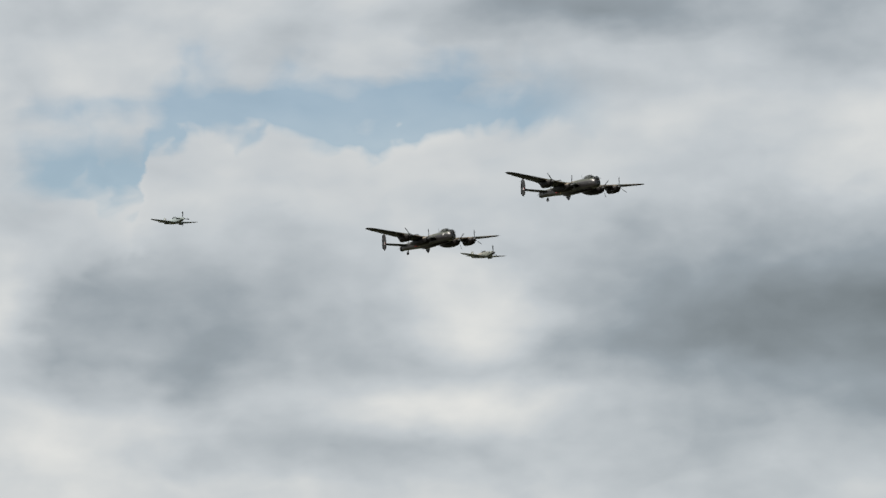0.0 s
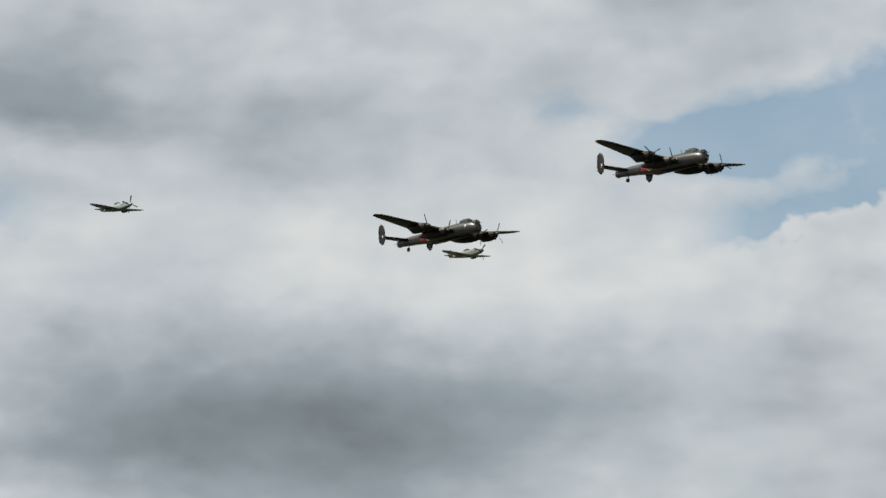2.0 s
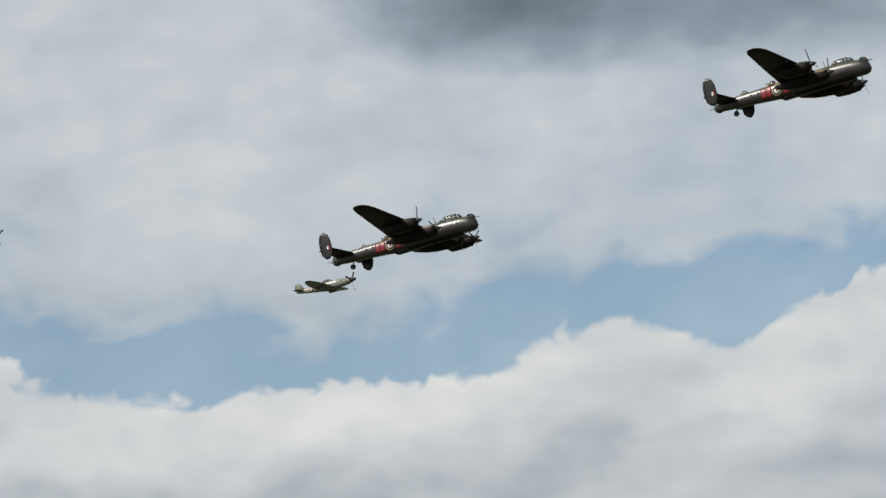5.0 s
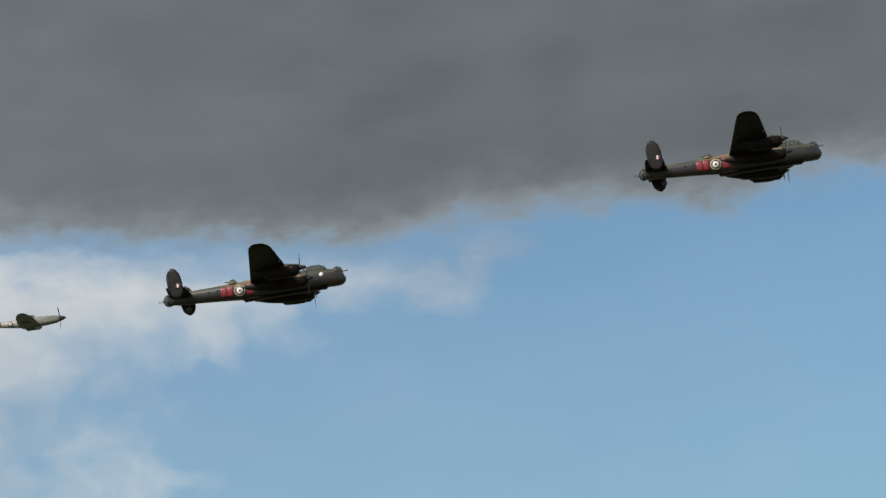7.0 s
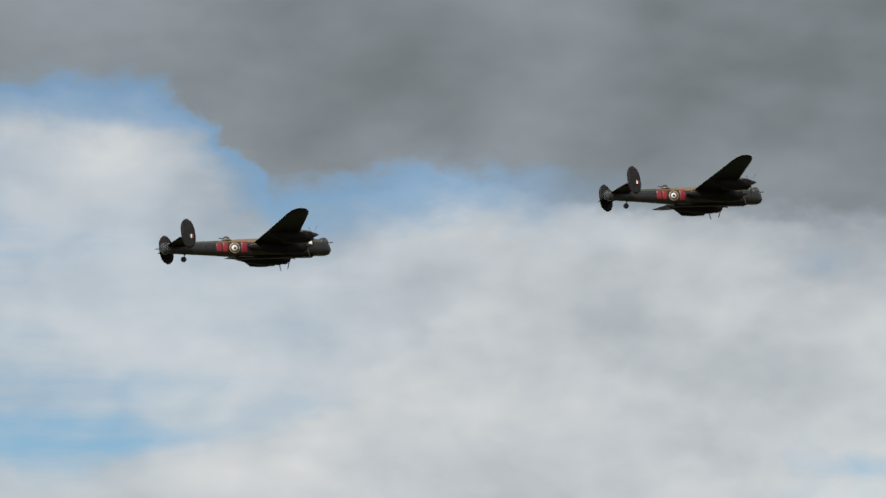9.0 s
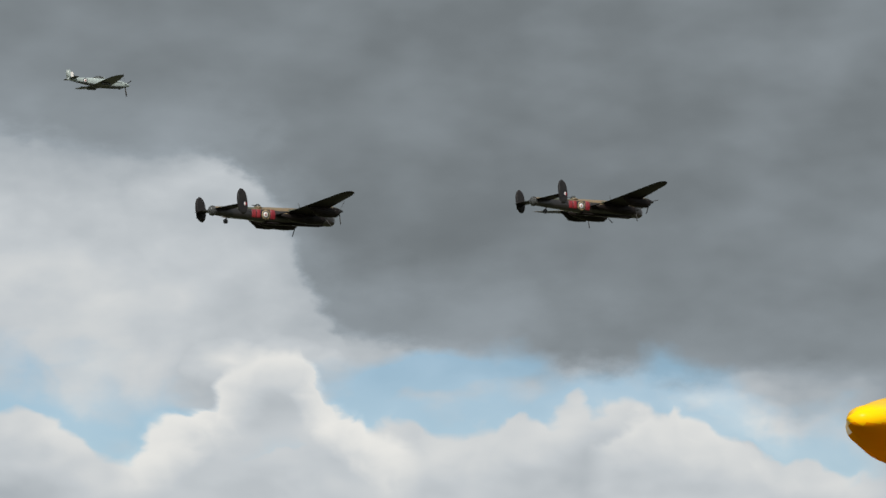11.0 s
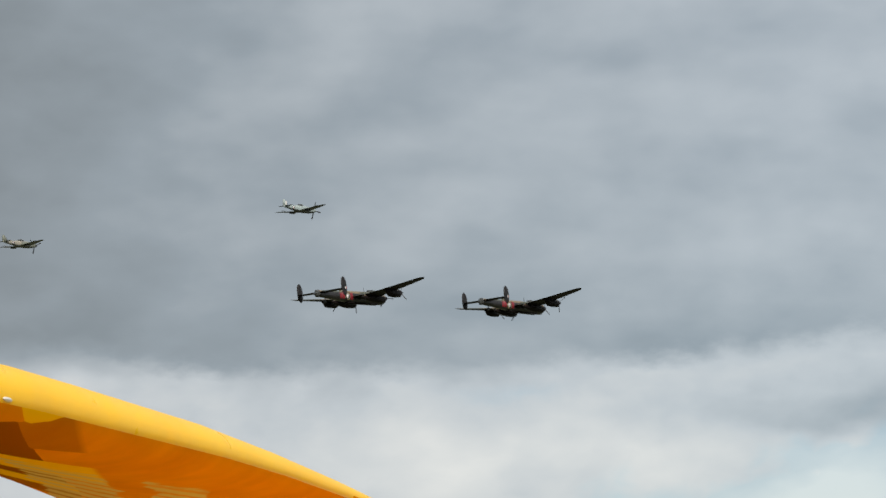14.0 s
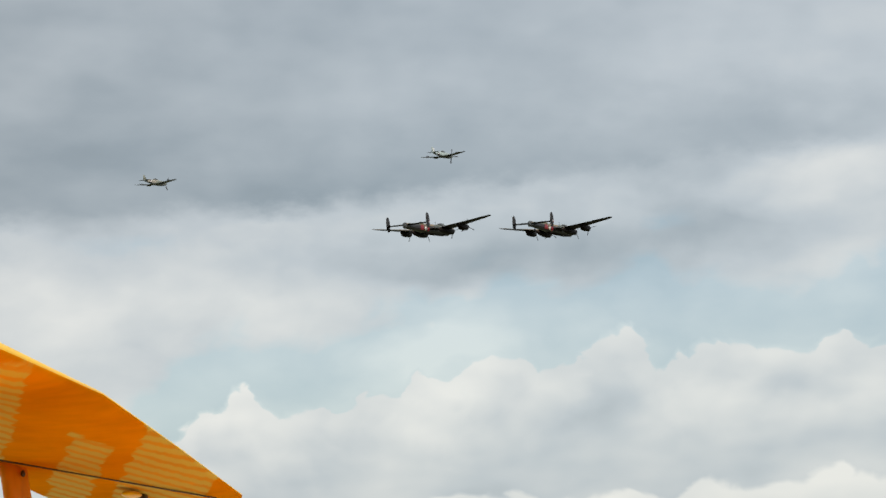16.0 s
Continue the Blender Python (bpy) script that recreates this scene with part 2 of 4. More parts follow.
    def along(points, lo, hi):
        """A value that follows the azimuth through the points."""
        first, last = points[0][0], points[-1][0]
        r = n.new("ShaderNodeValToRGB")
        e = r.color_ramp.elements
        for k, v in ((e[0], points[0][1]), (e[1], points[-1][1])):
            g = (v - lo) / (hi - lo)
            k.color = (g, g, g, 1)
        for a, v in points[1:-1]:
            g = (v - lo) / (hi - lo)
            e.new((a - first) / (last - first)).color = (g, g, g, 1)
        l.new(math_node("MULTIPLY_ADD", stray, 1 / (last - first), -first / (last - first)), r.inputs["Fac"])
        return math_node("MULTIPLY_ADD", r.outputs["Color"], hi - lo, lo)

    # heaped tops: rounded lumps on lumps, lit from above and from the left
    lumps = n.new("ShaderNodeTexVoronoi")
    lumps.feature = "SMOOTH_F1"
    lumps.inputs["Scale"].default_value, lumps.inputs["Detail"].default_value, lumps.inputs["Roughness"].default_value = 1.15, 2.5, 0.5
    lumps.inputs["Smoothness"].default_value = 0.45
    l.new(place, lumps.inputs["Vector"])
    heap = math_node("SUBTRACT", 0.45, lumps.outputs["Distance"])
    toward = n.new("ShaderNodeVectorMath")
    toward.inputs[1].default_value = (-0.25, 0.42, 0.0)
    l.new(sv, toward.inputs[0])
    relief = math_node("SUBTRACT", noise_tex(sv, 0.62, 3, 0.48, 23.0).outputs["Fac"], noise_tex(toward.outputs[0], 0.62, 3, 0.48, 23.0).outputs["Fac"])
    mottle = math_node("SUBTRACT", noise_tex(sv, 1.1, 5, 0.5, 57.0).outputs["Fac"], 0.5)
    solid = blend(smooth(cover, 0.2, 0.62), math_node("MULTIPLY", smooth(cover, 0.0, 1.0), 0.82), where)
    tone = math_node("MULTIPLY_ADD", relief, 0.22, tone)

    # thinner cloud, the blue showing through
    solid = math_node("MULTIPLY", solid, along(((-70, 1.0), (-42, 0.95), (-34, 0.88), (-20, 0.82), (-12, 0.88), (0, 1.0), (70, 1.0)), 0, 1))

    def bank(points, below, soft, ragged, lit, deep, depth, relief_gain=0.5, reach=99.0, fade=1.0, gap=0.0, gap_height=1.0):
        """A bank of cloud with an edge that follows the points: all that lies below, or above, that edge."""
        nonlocal tone, solid
        edge_at = along(points, 0.0, 20.0)
        d = math_node("SUBTRACT", edge_at, el) if below else math_node("SUBTRACT", el, edge_at)
        d = math_node("MULTIPLY_ADD", heap if below else fray, ragged, d)
        span = math_node("MULTIPLY", smooth(az, points[0][0], points[0][0] + fade), smooth(az, points[-1][0], points[-1][0] - fade))
        m = math_node("MULTIPLY", smooth(d, -soft * 0.5, soft * 0.5), span)
        if gap:
            # clear air beyond the edge, streaked with shreds
            air = math_node("MULTIPLY", smooth(math_node("MULTIPLY_ADD", mottle, 1.6, d), -gap_height * 1.35, -gap_height * 0.1), math_node("MULTIPLY", span, smooth(d, 0.35, 0.0)))
            solid = math_node("MULTIPLY", solid, math_node("MULTIPLY_ADD", air, -gap, 1.0))
        if reach < 90:
            m = math_node("MULTIPLY", m, smooth(d, reach, reach * 0.45))
        inside = blend(lit, deep, smooth(d, 0.0, depth))
        inside = math_node("MULTIPLY_ADD", relief, relief_gain, math_node("MULTIPLY_ADD", mottle, 0.16, inside))
        tone = blend(tone, inside, m)
        solid = math_node("MAXIMUM", solid, m)

    # the grey deck overhead, its ragged base
    bank(((-16.0, 14.4), (-9.0, 12.6), (-3.54, 12.21), (-2.26, 12.2), (-0.95, 12.53), (0.94, 12.53), (2.84, 12.38), (3.81, 12.79), (6.6, 12.77), (7.72, 12.54), (9.09, 12.2), (9.87, 12.17), (10.31, 12.5), (10.58, 13.1),
          (11.47, 13.75), (12.94, 13.61), (15.54, 13.8), (16.72, 13.29), (17.2, 12.6), (17.76, 12.1), (20.0, 12.4), (24.0, 12.0)), False, 0.55, 0.9, 0.36, along(((-16, 0.3), (-3, 0.11), (6, 0.11), (10.8, 0.2), (12.5, 0.40), (16, 0.40), (18, 0.31), (24, 0.28)), 0, 1), 0.9, 0.2, fade=4.0, gap=0.7, gap_height=0.8)
    bank(((20.0, 12.0), (26.41, 11.63), (28.55, 11.46), (29.83, 11.4), (31.21, 11.18), (32.94, 10.78), (34.6, 10.71), (35.2, 10.29), (35.8, 9.28), (36.6, 8.2), (37.4, 8.0), (39.36, 8.07), (39.87, 7.76), (41.9, 7.5), (43.26, 7.77),
          (45.6, 7.74), (46.6, 7.7), (47.6, 7.35), (48.98, 6.99), (50.73, 6.6), (52.42, 6.59), (54.6, 6.62), (55.9, 6.66), (58.22, 6.72), (60.33, 6.96), (62.88, 7.19), (64.59, 7.39), (69.0, 7.5)), False, 0.5, 0.75,
         along(((20, 0.34), (35, 0.40), (46, 0.36), (52, 0.49), (58, 0.52), (69, 0.62)), 0, 1), along(((20, 0.28), (33, 0.32), (38, 0.27), (46, 0.31), (49, 0.46), (53, 0.56), (57, 0.60), (61, 0.63), (69, 0.80)), 0, 1), 1.6, 0.25, fade=4.0)
    # sunlit heaps below it
    bank(((-61.9, 7.62), (-61.06, 7.7), (-60.22, 7.59), (-59.8, 7.65), (-59.6, 8.19), (-59.11, 8.61), (-57.66, 8.54), (-56.48, 8.1), (-55.62, 8.38), (-54.42, 8.52), (-52.4, 8.66)), True, 0.5, 0.55, 0.77, 0.74, 1.0, 0.35, 1.5, fade=2.0, gap=0.65, gap_height=0.85)
    bank(((-43.5, 8.2), (-41.71, 8.39), (-40.01, 9.02), (-38.3, 9.22), (-35.74, 9.39), (-33.16, 9.62), (-32.04, 9.75), (-30.59, 9.4), (-28.15, 8.69), (-27.02, 8.83), (-25.99, 8.91), (-25.32, 8.7), (-24.0, 9.01), (-22.86, 9.25), (-22.07, 9.4),
          (-21.15, 9.16), (-20.41, 8.91), (-19.43, 9.24), (-18.56, 9.43), (-18.18, 9.75), (-14.0, 9.9)), True, 0.3, 0.6, 0.80, 0.66, 2.4, 0.5, fade=2.0, gap=0.85, gap_height=1.0)
    bank(((25.0, 7.0), (26.55, 7.02), (27.56, 7.15), (28.65, 7.17), (29.33, 6.93), (30.52, 6.83), (30.94, 7.11), (31.36, 7.23), (31.96, 6.96), (32.38, 6.81), (34.2, 6.51), (34.96, 6.7), (36.75, 6.93), (38.11, 7.1), (39.21, 7.16),
          (40.32, 7.37), (41.25, 7.42), (41.85, 7.16), (42.54, 6.99), (43.05, 6.53), (45.0, 6.3)), True, 0.3, 0.5, 0.78, 0.65, 1.3, 0.5, gap=0.6, gap_height=0.75)
    bank(((33.0, 6.5), (34.0, 7.0), (34.6, 7.65), (35.2, 8.0), (35.9, 8.05), (36.3, 7.6), (36.9, 7.05), (37.8, 6.5)), True, 0.25, 0.35, 0.92, 0.70, 1.0, 0.4, 2.4, fade=0.5)
    bank(((40.1, 6.5), (40.8, 7.15), (41.3, 7.35), (41.9, 7.1), (42.5, 6.85), (43.1, 6.3)), True, 0.25, 0.35, 0.88, 0.72, 1.2, 0.5, 2.4, fade=0.5)
    bank(((55.3, 2.9), (55.61, 3.1), (55.95, 3.38), (56.46, 3.92), (57.05, 4.15), (57.56, 3.98), (58.23, 3.76), (58.91, 4.11), (59.76, 4.32), (60.09, 4.18), (60.53, 4.51), (60.95, 4.67), (61.46, 4.47), (62.14, 4.59), (62.4, 4.87), (62.91, 4.95),
          (63.48, 4.5), (64.33, 4.73), (65.34, 4.63), (68.0, 4.84)), True, 0.14, 0.45, 0.92, 0.74, 1.4, 0.6, fade=0.4, gap=0.9, gap_height=1.0)
    bank(((57.5, 2.2), (59.21, 2.42), (60.65, 2.57), (61.91, 2.35), (62.75, 2.52), (64.01, 2.57), (65.27, 2.6), (66.11, 2.75), (68.0, 2.7)), True, 0.14, 0.4, 0.94, 0.80, 1.2, 0.5, fade=0.5)
    solid = math_node("MULTIPLY", solid, along(((-70, 1.0), (46, 1.0), (54, 0.93), (60, 0.88), (72, 0.88)), 0, 1))
    # thin high veil
    veil = along(((-70, 0.5), (-40, 0.34), (-18, 0.28), (-8, 0.12), (8, 0.06), (16, 0.12), (26, 0.32), (42, 0.45), (55, 0.62), (70, 0.62)), 0, 1)
    solid = math_node("MAXIMUM", solid, veil)
    ramp = n.new("ShaderNodeValToRGB")
    cr = ramp.color_ramp
    cr.elements[0].position, cr.elements[0].color = 0.0, (0.108, 0.123, 0.130, 1)
    cr.elements[1].position, cr.elements[1].color = 1.0, (0.865, 0.85, 0.805, 1)
    for p, c in ((0.25, (0.174, 0.197, 0.211, 1)), (0.5, (0.311, 0.352, 0.385, 1)), (0.72, (0.545, 0.58, 0.605, 1))):
        k = cr.elements.new(p)
        k.color = c
    l.new(tone, ramp.inputs["Fac"])
    clear = n.new("ShaderNodeTexSky")
    clear.sky_type = "NISHITA"
    clear.sun_disc = False
    clear.sun_elevation = math.asin(SUN_TO.z)
    clear.sun_rotation = math.atan2(SUN_TO.x, SUN_TO.y)
    lift = n.new("ShaderNodeVectorMath")
    lift.operation = "MULTIPLY"
    lift.inputs[1].default_value = (0.067, 0.088, 0.098)
    l.new(clear.outputs[0], lift.inputs[0])
    mix = n.new("ShaderNodeMix")
    mix.data_type = "RGBA"
    l.new(solid, mix.inputs["Factor"])
    l.new(lift.outputs[0], mix.inputs["A"])
    l.new(ramp.outputs["Color"], mix.inputs["B"])
    bg = n.new("ShaderNodeBackground")
    bg.inputs["Strength"].default_value = 1.0
    l.new(mix.outputs["Result"], bg.inputs["Color"])
    l.new(bg.outputs[0], n.new("ShaderNodeOutputWorld").inputs["Surface"])


make_sky()
sun = new("sun", bpy.data.lights.new("sun", "SUN"))
sun.data.energy, sun.data.angle, sun.data.color = 4.8, radians(0.5), (1.0, 0.95, 0.87)
sun.matrix_basis = look(SUN_TO * 100, (0, 0, 0))

# ---- materials ----
def nodes_of(name):
    m = bpy.data.materials.new(name)
    m.use_nodes = True
    nt = m.node_tree
    return m, nt, nt.nodes["Principled BSDF"]


def paint(name, base, second=None, rough=0.5, scale=1.2, grain=14.0, wear=0.12, metal=0.0, coat=0.0, bump=0.02, spread=0.08, gloss=0.5):
    """Weathered paint: two colours in broad patches, finer grain in tone and gloss, slight relief."""
    m, nt, b = nodes_of(name)
    n, l = nt.nodes, nt.links
    tc = n.new("ShaderNodeTexCoord")
    broad, fine = n.new("ShaderNodeTexNoise"), n.new("ShaderNodeTexNoise")
    broad.inputs["Scale"].default_value, broad.inputs["Detail"].default_value = scale, 3
    fine.inputs["Scale"].default_value, fine.inputs["Detail"].default_value = grain, 6
    for t in (broad, fine):
        l.new(tc.outputs["Object"], t.inputs["Vector"])
    ramp = n.new("ShaderNodeMapRange")
    ramp.inputs["From Min"].default_value, ramp.inputs["From Max"].default_value = 0.5 - spread, 0.5 + spread
    l.new(broad.outputs["Fac"], ramp.inputs["Value"])
    mix = n.new("ShaderNodeMix")
    mix.data_type = "RGBA"
    mix.inputs["A"].default_value, mix.inputs["B"].default_value = (*base, 1), (*(second or base), 1)
    l.new(ramp.outputs["Result"], mix.inputs["Factor"])
    tone = n.new("ShaderNodeMapRange")
    tone.inputs["From Min"].default_value, tone.inputs["From Max"].default_value = 0.3, 0.7
    tone.inputs["To Min"].default_value, tone.inputs["To Max"].default_value = 1 - wear, 1 + wear
    l.new(fine.outputs["Fac"], tone.inputs["Value"])
    mul = n.new("ShaderNodeVectorMath")
    mul.operation = "SCALE"
    l.new(mix.outputs["Result"], mul.inputs[0])
    l.new(tone.outputs["Result"], mul.inputs["Scale"])
    l.new(mul.outputs["Vector"], b.inputs["Base Color"])
    rr = n.new("ShaderNodeMapRange")
    rr.inputs["To Min"].default_value, rr.inputs["To Max"].default_value = max(rough - 0.08, 0.02), min(rough + 0.08, 1)
    l.new(fine.outputs["Fac"], rr.inputs["Value"])
    l.new(rr.outputs["Result"], b.inputs["Roughness"])
    b.inputs["Metallic"].default_value, b.inputs["Coat Weight"].default_value = metal, coat
    b.inputs["Coat Roughness"].default_value, b.inputs["Specular IOR Level"].default_value = 0.06, gloss
    bp = n.new("ShaderNodeBump")
    bp.inputs["Strength"].default_value, bp.inputs["Distance"].default_value = 0.4, bump
    l.new(fine.outputs["Fac"], bp.inputs["Height"])
    l.new(bp.outputs["Normal"], b.inputs["Normal"])
    return m


def glass(name, colour, rough=0.05):
    m, nt, b = nodes_of(name)
    b.inputs["Base Color"].default_value = (*colour, 1)
    b.inputs["Roughness"].default_value = rough
    b.inputs["Transmission Weight"].default_value = 0.75
    b.inputs["IOR"].default_value = 1.45
    return m


camo = paint("camouflage_paint", (0.15, 0.108, 0.06), (0.045, 0.05, 0.03), 0.3, 0.32, 9, 0.18, spread=0.03, bump=0.002)
night = paint("night_black_paint", (0.0075, 0.0055, 0.0055), (0.011, 0.008, 0.008), 0.5, 0.8, 7, 0.25, bump=0.003, gloss=0.1)
night_side = paint("satin_black_paint", (0.010, 0.0085, 0.0085), (0.014, 0.011, 0.011), 0.35, 0.8, 7, 0.25, bump=0.0005, gloss=0.6)
fin_black = paint("fin_black_paint", (0.009, 0.008, 0.008), (0.013, 0.011, 0.011), 0.38, 0.8, 7, 0.25, bump=0.001, gloss=0.3)
red = paint("dull_red_paint", (0.20, 0.014, 0.02), (0.13, 0.011, 0.018), 0.36, 2, 12, 0.12)
white = paint("white_marking", (0.60, 0.58, 0.56), rough=0.5)
blue = paint("dark_blue_marking", (0.01, 0.012, 0.025), rough=0.5)
yellow_ring = paint("yellow_marking", (0.40, 0.30, 0.15), rough=0.5)
black = paint("black_rubber", (0.015, 0.015, 0.016), rough=0.6)
steel = paint("bare_steel", (0.35, 0.34, 0.33), rough=0.35, metal=0.9)
perspex = glass("perspex", (0.16, 0.17, 0.17), 0.08)
silver = paint("silver_grey_paint", (0.27, 0.315, 0.305), (0.23, 0.27, 0.265), 0.38, 0.7, 9, 0.08)
# fighter underside grey made darker, with underwing shade put into the colour
shaded_under = paint("shade_darkened_underside", (0.10, 0.105, 0.10), (0.085, 0.09, 0.085), 0.45, 0.7, 9, 0.08)
dark_under = paint("dark_slate_underside", (0.055, 0.06, 0.062), (0.045, 0.05, 0.052), 0.5, 0.7, 9, 0.12)
fighter_camo = paint("fighter_camouflage", (0.24, 0.22, 0.18), (0.15, 0.16, 0.13), 0.36, 0.5, 9, 0.12, spread=0.03)
sky_band = paint("sky_grey_paint", (0.42, 0.45, 0.40), rough=0.45)
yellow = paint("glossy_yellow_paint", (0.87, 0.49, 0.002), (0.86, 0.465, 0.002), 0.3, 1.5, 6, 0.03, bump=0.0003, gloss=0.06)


def reflection_yellow():
    """Yellow doped fabric with painted reflections: oblong panels near the tip, then bays of fine pale streaks."""
    # deeper orange than the sunlit paint: underside shade put into the colour
    m = paint("shaded_yellow_fabric", (0.76, 0.25, 0.002), (0.70, 0.22, 0.002), 0.6, 1.4, 6, 0.06, bump=0.0003, gloss=0.0)
    n, l = m.node_tree.nodes, m.node_tree.links
    b = n["Principled BSDF"]

    def calc(op, x, y=0.0, z=0.0):
        k = n.new("ShaderNodeMath")
        k.operation = op
        for i, v in enumerate((x, y, z)):
            if isinstance(v, (int, float)):
                k.inputs[i].default_value = v
            else:
                l.new(v, k.inputs[i])
        return k.outputs[0]

    def step(v, lo, hi):
        k = n.new("ShaderNodeMapRange")
        k.inputs["From Min"].default_value, k.inputs["From Max"].default_value = lo, hi
        l.new(v, k.inputs["Value"])
        return k.outputs["Result"]

    def over(below, tint, fac):
        k = n.new("ShaderNodeMix")
        k.data_type = "RGBA"
        k.inputs["B"].default_value = (*tint, 1)
        l.new(fac, k.inputs["Factor"])
        l.new(below, k.inputs["A"])
        return k.outputs["Result"]

    tc, sep, rag = n.new("ShaderNodeTexCoord"), n.new("ShaderNodeSeparateXYZ"), n.new("ShaderNodeTexNoise")
    l.new(tc.outputs["Object"], sep.inputs[0])
    l.new(tc.outputs["Object"], rag.inputs["Vector"])
    rag.inputs["Scale"].default_value, rag.inputs["Detail"].default_value = 3.0, 5
    # painted reflections: bays run askew across the wing, streaks along it
    bay = calc("MULTIPLY_ADD", sep.outputs["Y"], -3.73, sep.outputs["X"])
    row = calc("MULTIPLY_ADD", sep.outputs["X"], 0.134, sep.outputs["Y"])
    bay_r = calc("MULTIPLY_ADD", rag.outputs["Fac"], 0.7, calc("ADD", bay, -0.35))
    row_r = calc("MULTIPLY_ADD", rag.outputs["Fac"], 0.3, calc("ADD", row, -0.15))
    # pale patches that imitate ground mirrored in the gloss
    reflected = None
    for lo, hi, first in ((1.5, 2.8, 0.95), (3.3, 4.2, 0.92), (5.3, 7.2, 0.92), (8.4, 9.4, 1.8), (9.9, 12.2, 1.3)):
        w = calc("MULTIPLY", calc("MULTIPLY", step(bay_r, lo, lo + 0.06), step(bay_r, hi, hi - 0.06)), step(row_r, first, first + 0.05))
        reflected = w if reflected is None else calc("MAXIMUM", reflected, w)
    lines, wave = n.new("ShaderNodeCombineXYZ"), n.new("ShaderNodeTexWave")
    l.new(bay, lines.inputs["X"])
    l.new(row, lines.inputs["Y"])
    wave.bands_direction = "Y"
    wave.inputs["Scale"].default_value, wave.inputs["Distortion"].default_value = 2.5, 1.6
    wave.inputs["Detail"].default_value, wave.inputs["Detail Scale"].default_value = 3, 2.0
    l.new(lines.outputs[0], wave.inputs["Vector"])
    streak = calc("MULTIPLY_ADD", step(wave.outputs["Fac"], 0.15, 0.6), 0.65, 0.35)
    grid, cells, pick = n.new("ShaderNodeMapping"), n.new("ShaderNodeTexVoronoi"), n.new("ShaderNodeSeparateColor")
    grid.inputs["Scale"].default_value = (0.75, 4.5, 0)
    l.new(lines.outputs[0], grid.inputs["Vector"])
    cells.distance = "CHEBYCHEV"
    cells.inputs["Scale"].default_value, cells.inputs["Randomness"].default_value = 1.0, 0.12
    l.new(grid.outputs[0], cells.inputs["Vector"])
    l.new(cells.outputs["Color"], pick.inputs[0])
    # brown and bright oblongs by the tip, reflections put into the colour
    tip = calc("MULTIPLY", step(bay, 2.75, 2.65), step(sep.outputs["X"], 1.6, 2.0))
    colour = b.inputs["Base Color"].links[0].from_socket
    colour = over(colour, (0.30, 0.085, 0.001), calc("MULTIPLY", tip, step(pick.outputs[0], 0.62, 0.5)))
    colour = over(colour, (0.86, 0.46, 0.002), calc("MULTIPLY", tip, step(pick.outputs[1], 0.62, 0.72)))
    colour = over(colour, (0.66, 0.45, 0.10), calc("MULTIPLY", reflected, streak))
    l.new(colour, b.inputs["Base Color"])
    return m


shaded_yellow = reflection_yellow()
# strut yellow deepened to orange, the upper wing's shade put into its colour
shaded_orange = paint("shaded_orange_dope", (0.74, 0.23, 0.002), (0.66, 0.19, 0.002), 0.45, 2.0, 9, 0.08, bump=0.0003, gloss=0.1)
seam = paint("dark_joint", (0.05, 0.025, 0.008), rough=0.7)
grey_green = paint("grey_green_paint", (0.17, 0.19, 0.165), (0.15, 0.17, 0.15), 0.5, 3, 25, 0.06)
pale_edge = paint("pale_grey_edge", (0.27, 0.29, 0.26), (0.24, 0.26, 0.23), 0.5, 3, 25, 0.06)
red_glass = glass("red_lamp_glass", (0.22, 0.004, 0.006), 0.08)
red_glass.node_tree.nodes["Principled BSDF"].inputs["Transmission Weight"].default_value = 0.2
concrete = paint("pale_concrete", (0.50, 0.48, 0.43), (0.44, 0.42, 0.38), 0.85, 0.4, 18, 0.1, bump=0.004)
grass = paint("airfield_grass", (0.05, 0.06, 0.024), (0.075, 0.075, 0.035), 0.9, 0.05, 4, 0.3, bump=0.05)


# ---- building helpers ----
def part(name, bm, material, parent=None, label="", smooth=True):
    """One mesh object from a bmesh, under a thing or a part."""
    me = bpy.data.meshes.new(name)
    bmesh.ops.recalc_face_normals(bm, faces=bm.faces)
    for f in bm.faces:
        f.smooth = smooth
    bm.to_mesh(me)
    bm.free()
    for m in material if isinstance(material, (list, tuple)) else (material,):
        me.materials.append(m)
    ob = new(name, me)
    if parent:
        ob.parent = parent
    return tagged(ob, label)


def skin(rings, closed=True, caps=True):
    """A surface through rings of points."""
    bm = bmesh.new()
    rows = [[bm.verts.new(p) for p in ring] for ring in rings]
    for a, b in zip(rows, rows[1:]):
        n = len(a)
        for i in range(n if closed else n - 1):
            j = (i + 1) % n
            bm.faces.new((a[i], a[j], b[j], b[i]))
    if caps:
        bm.faces.new(rows[0][::-1])
        bm.faces.new(rows[-1])
    return bm


def oval(x, zc, w, h, n=28, power=2.4, y=0.0):
    """A ring across the x axis, squarer than an ellipse for a power over 2."""
    pts = []
    for i in range(n):
        a = 2 * math.pi * i / n
        c, s = math.cos(a), math.sin(a)
        pts.append((x, y + w * math.copysign(abs(c) ** (2 / power), c), zc + h * math.copysign(abs(s) ** (2 / power), s)))
    return pts


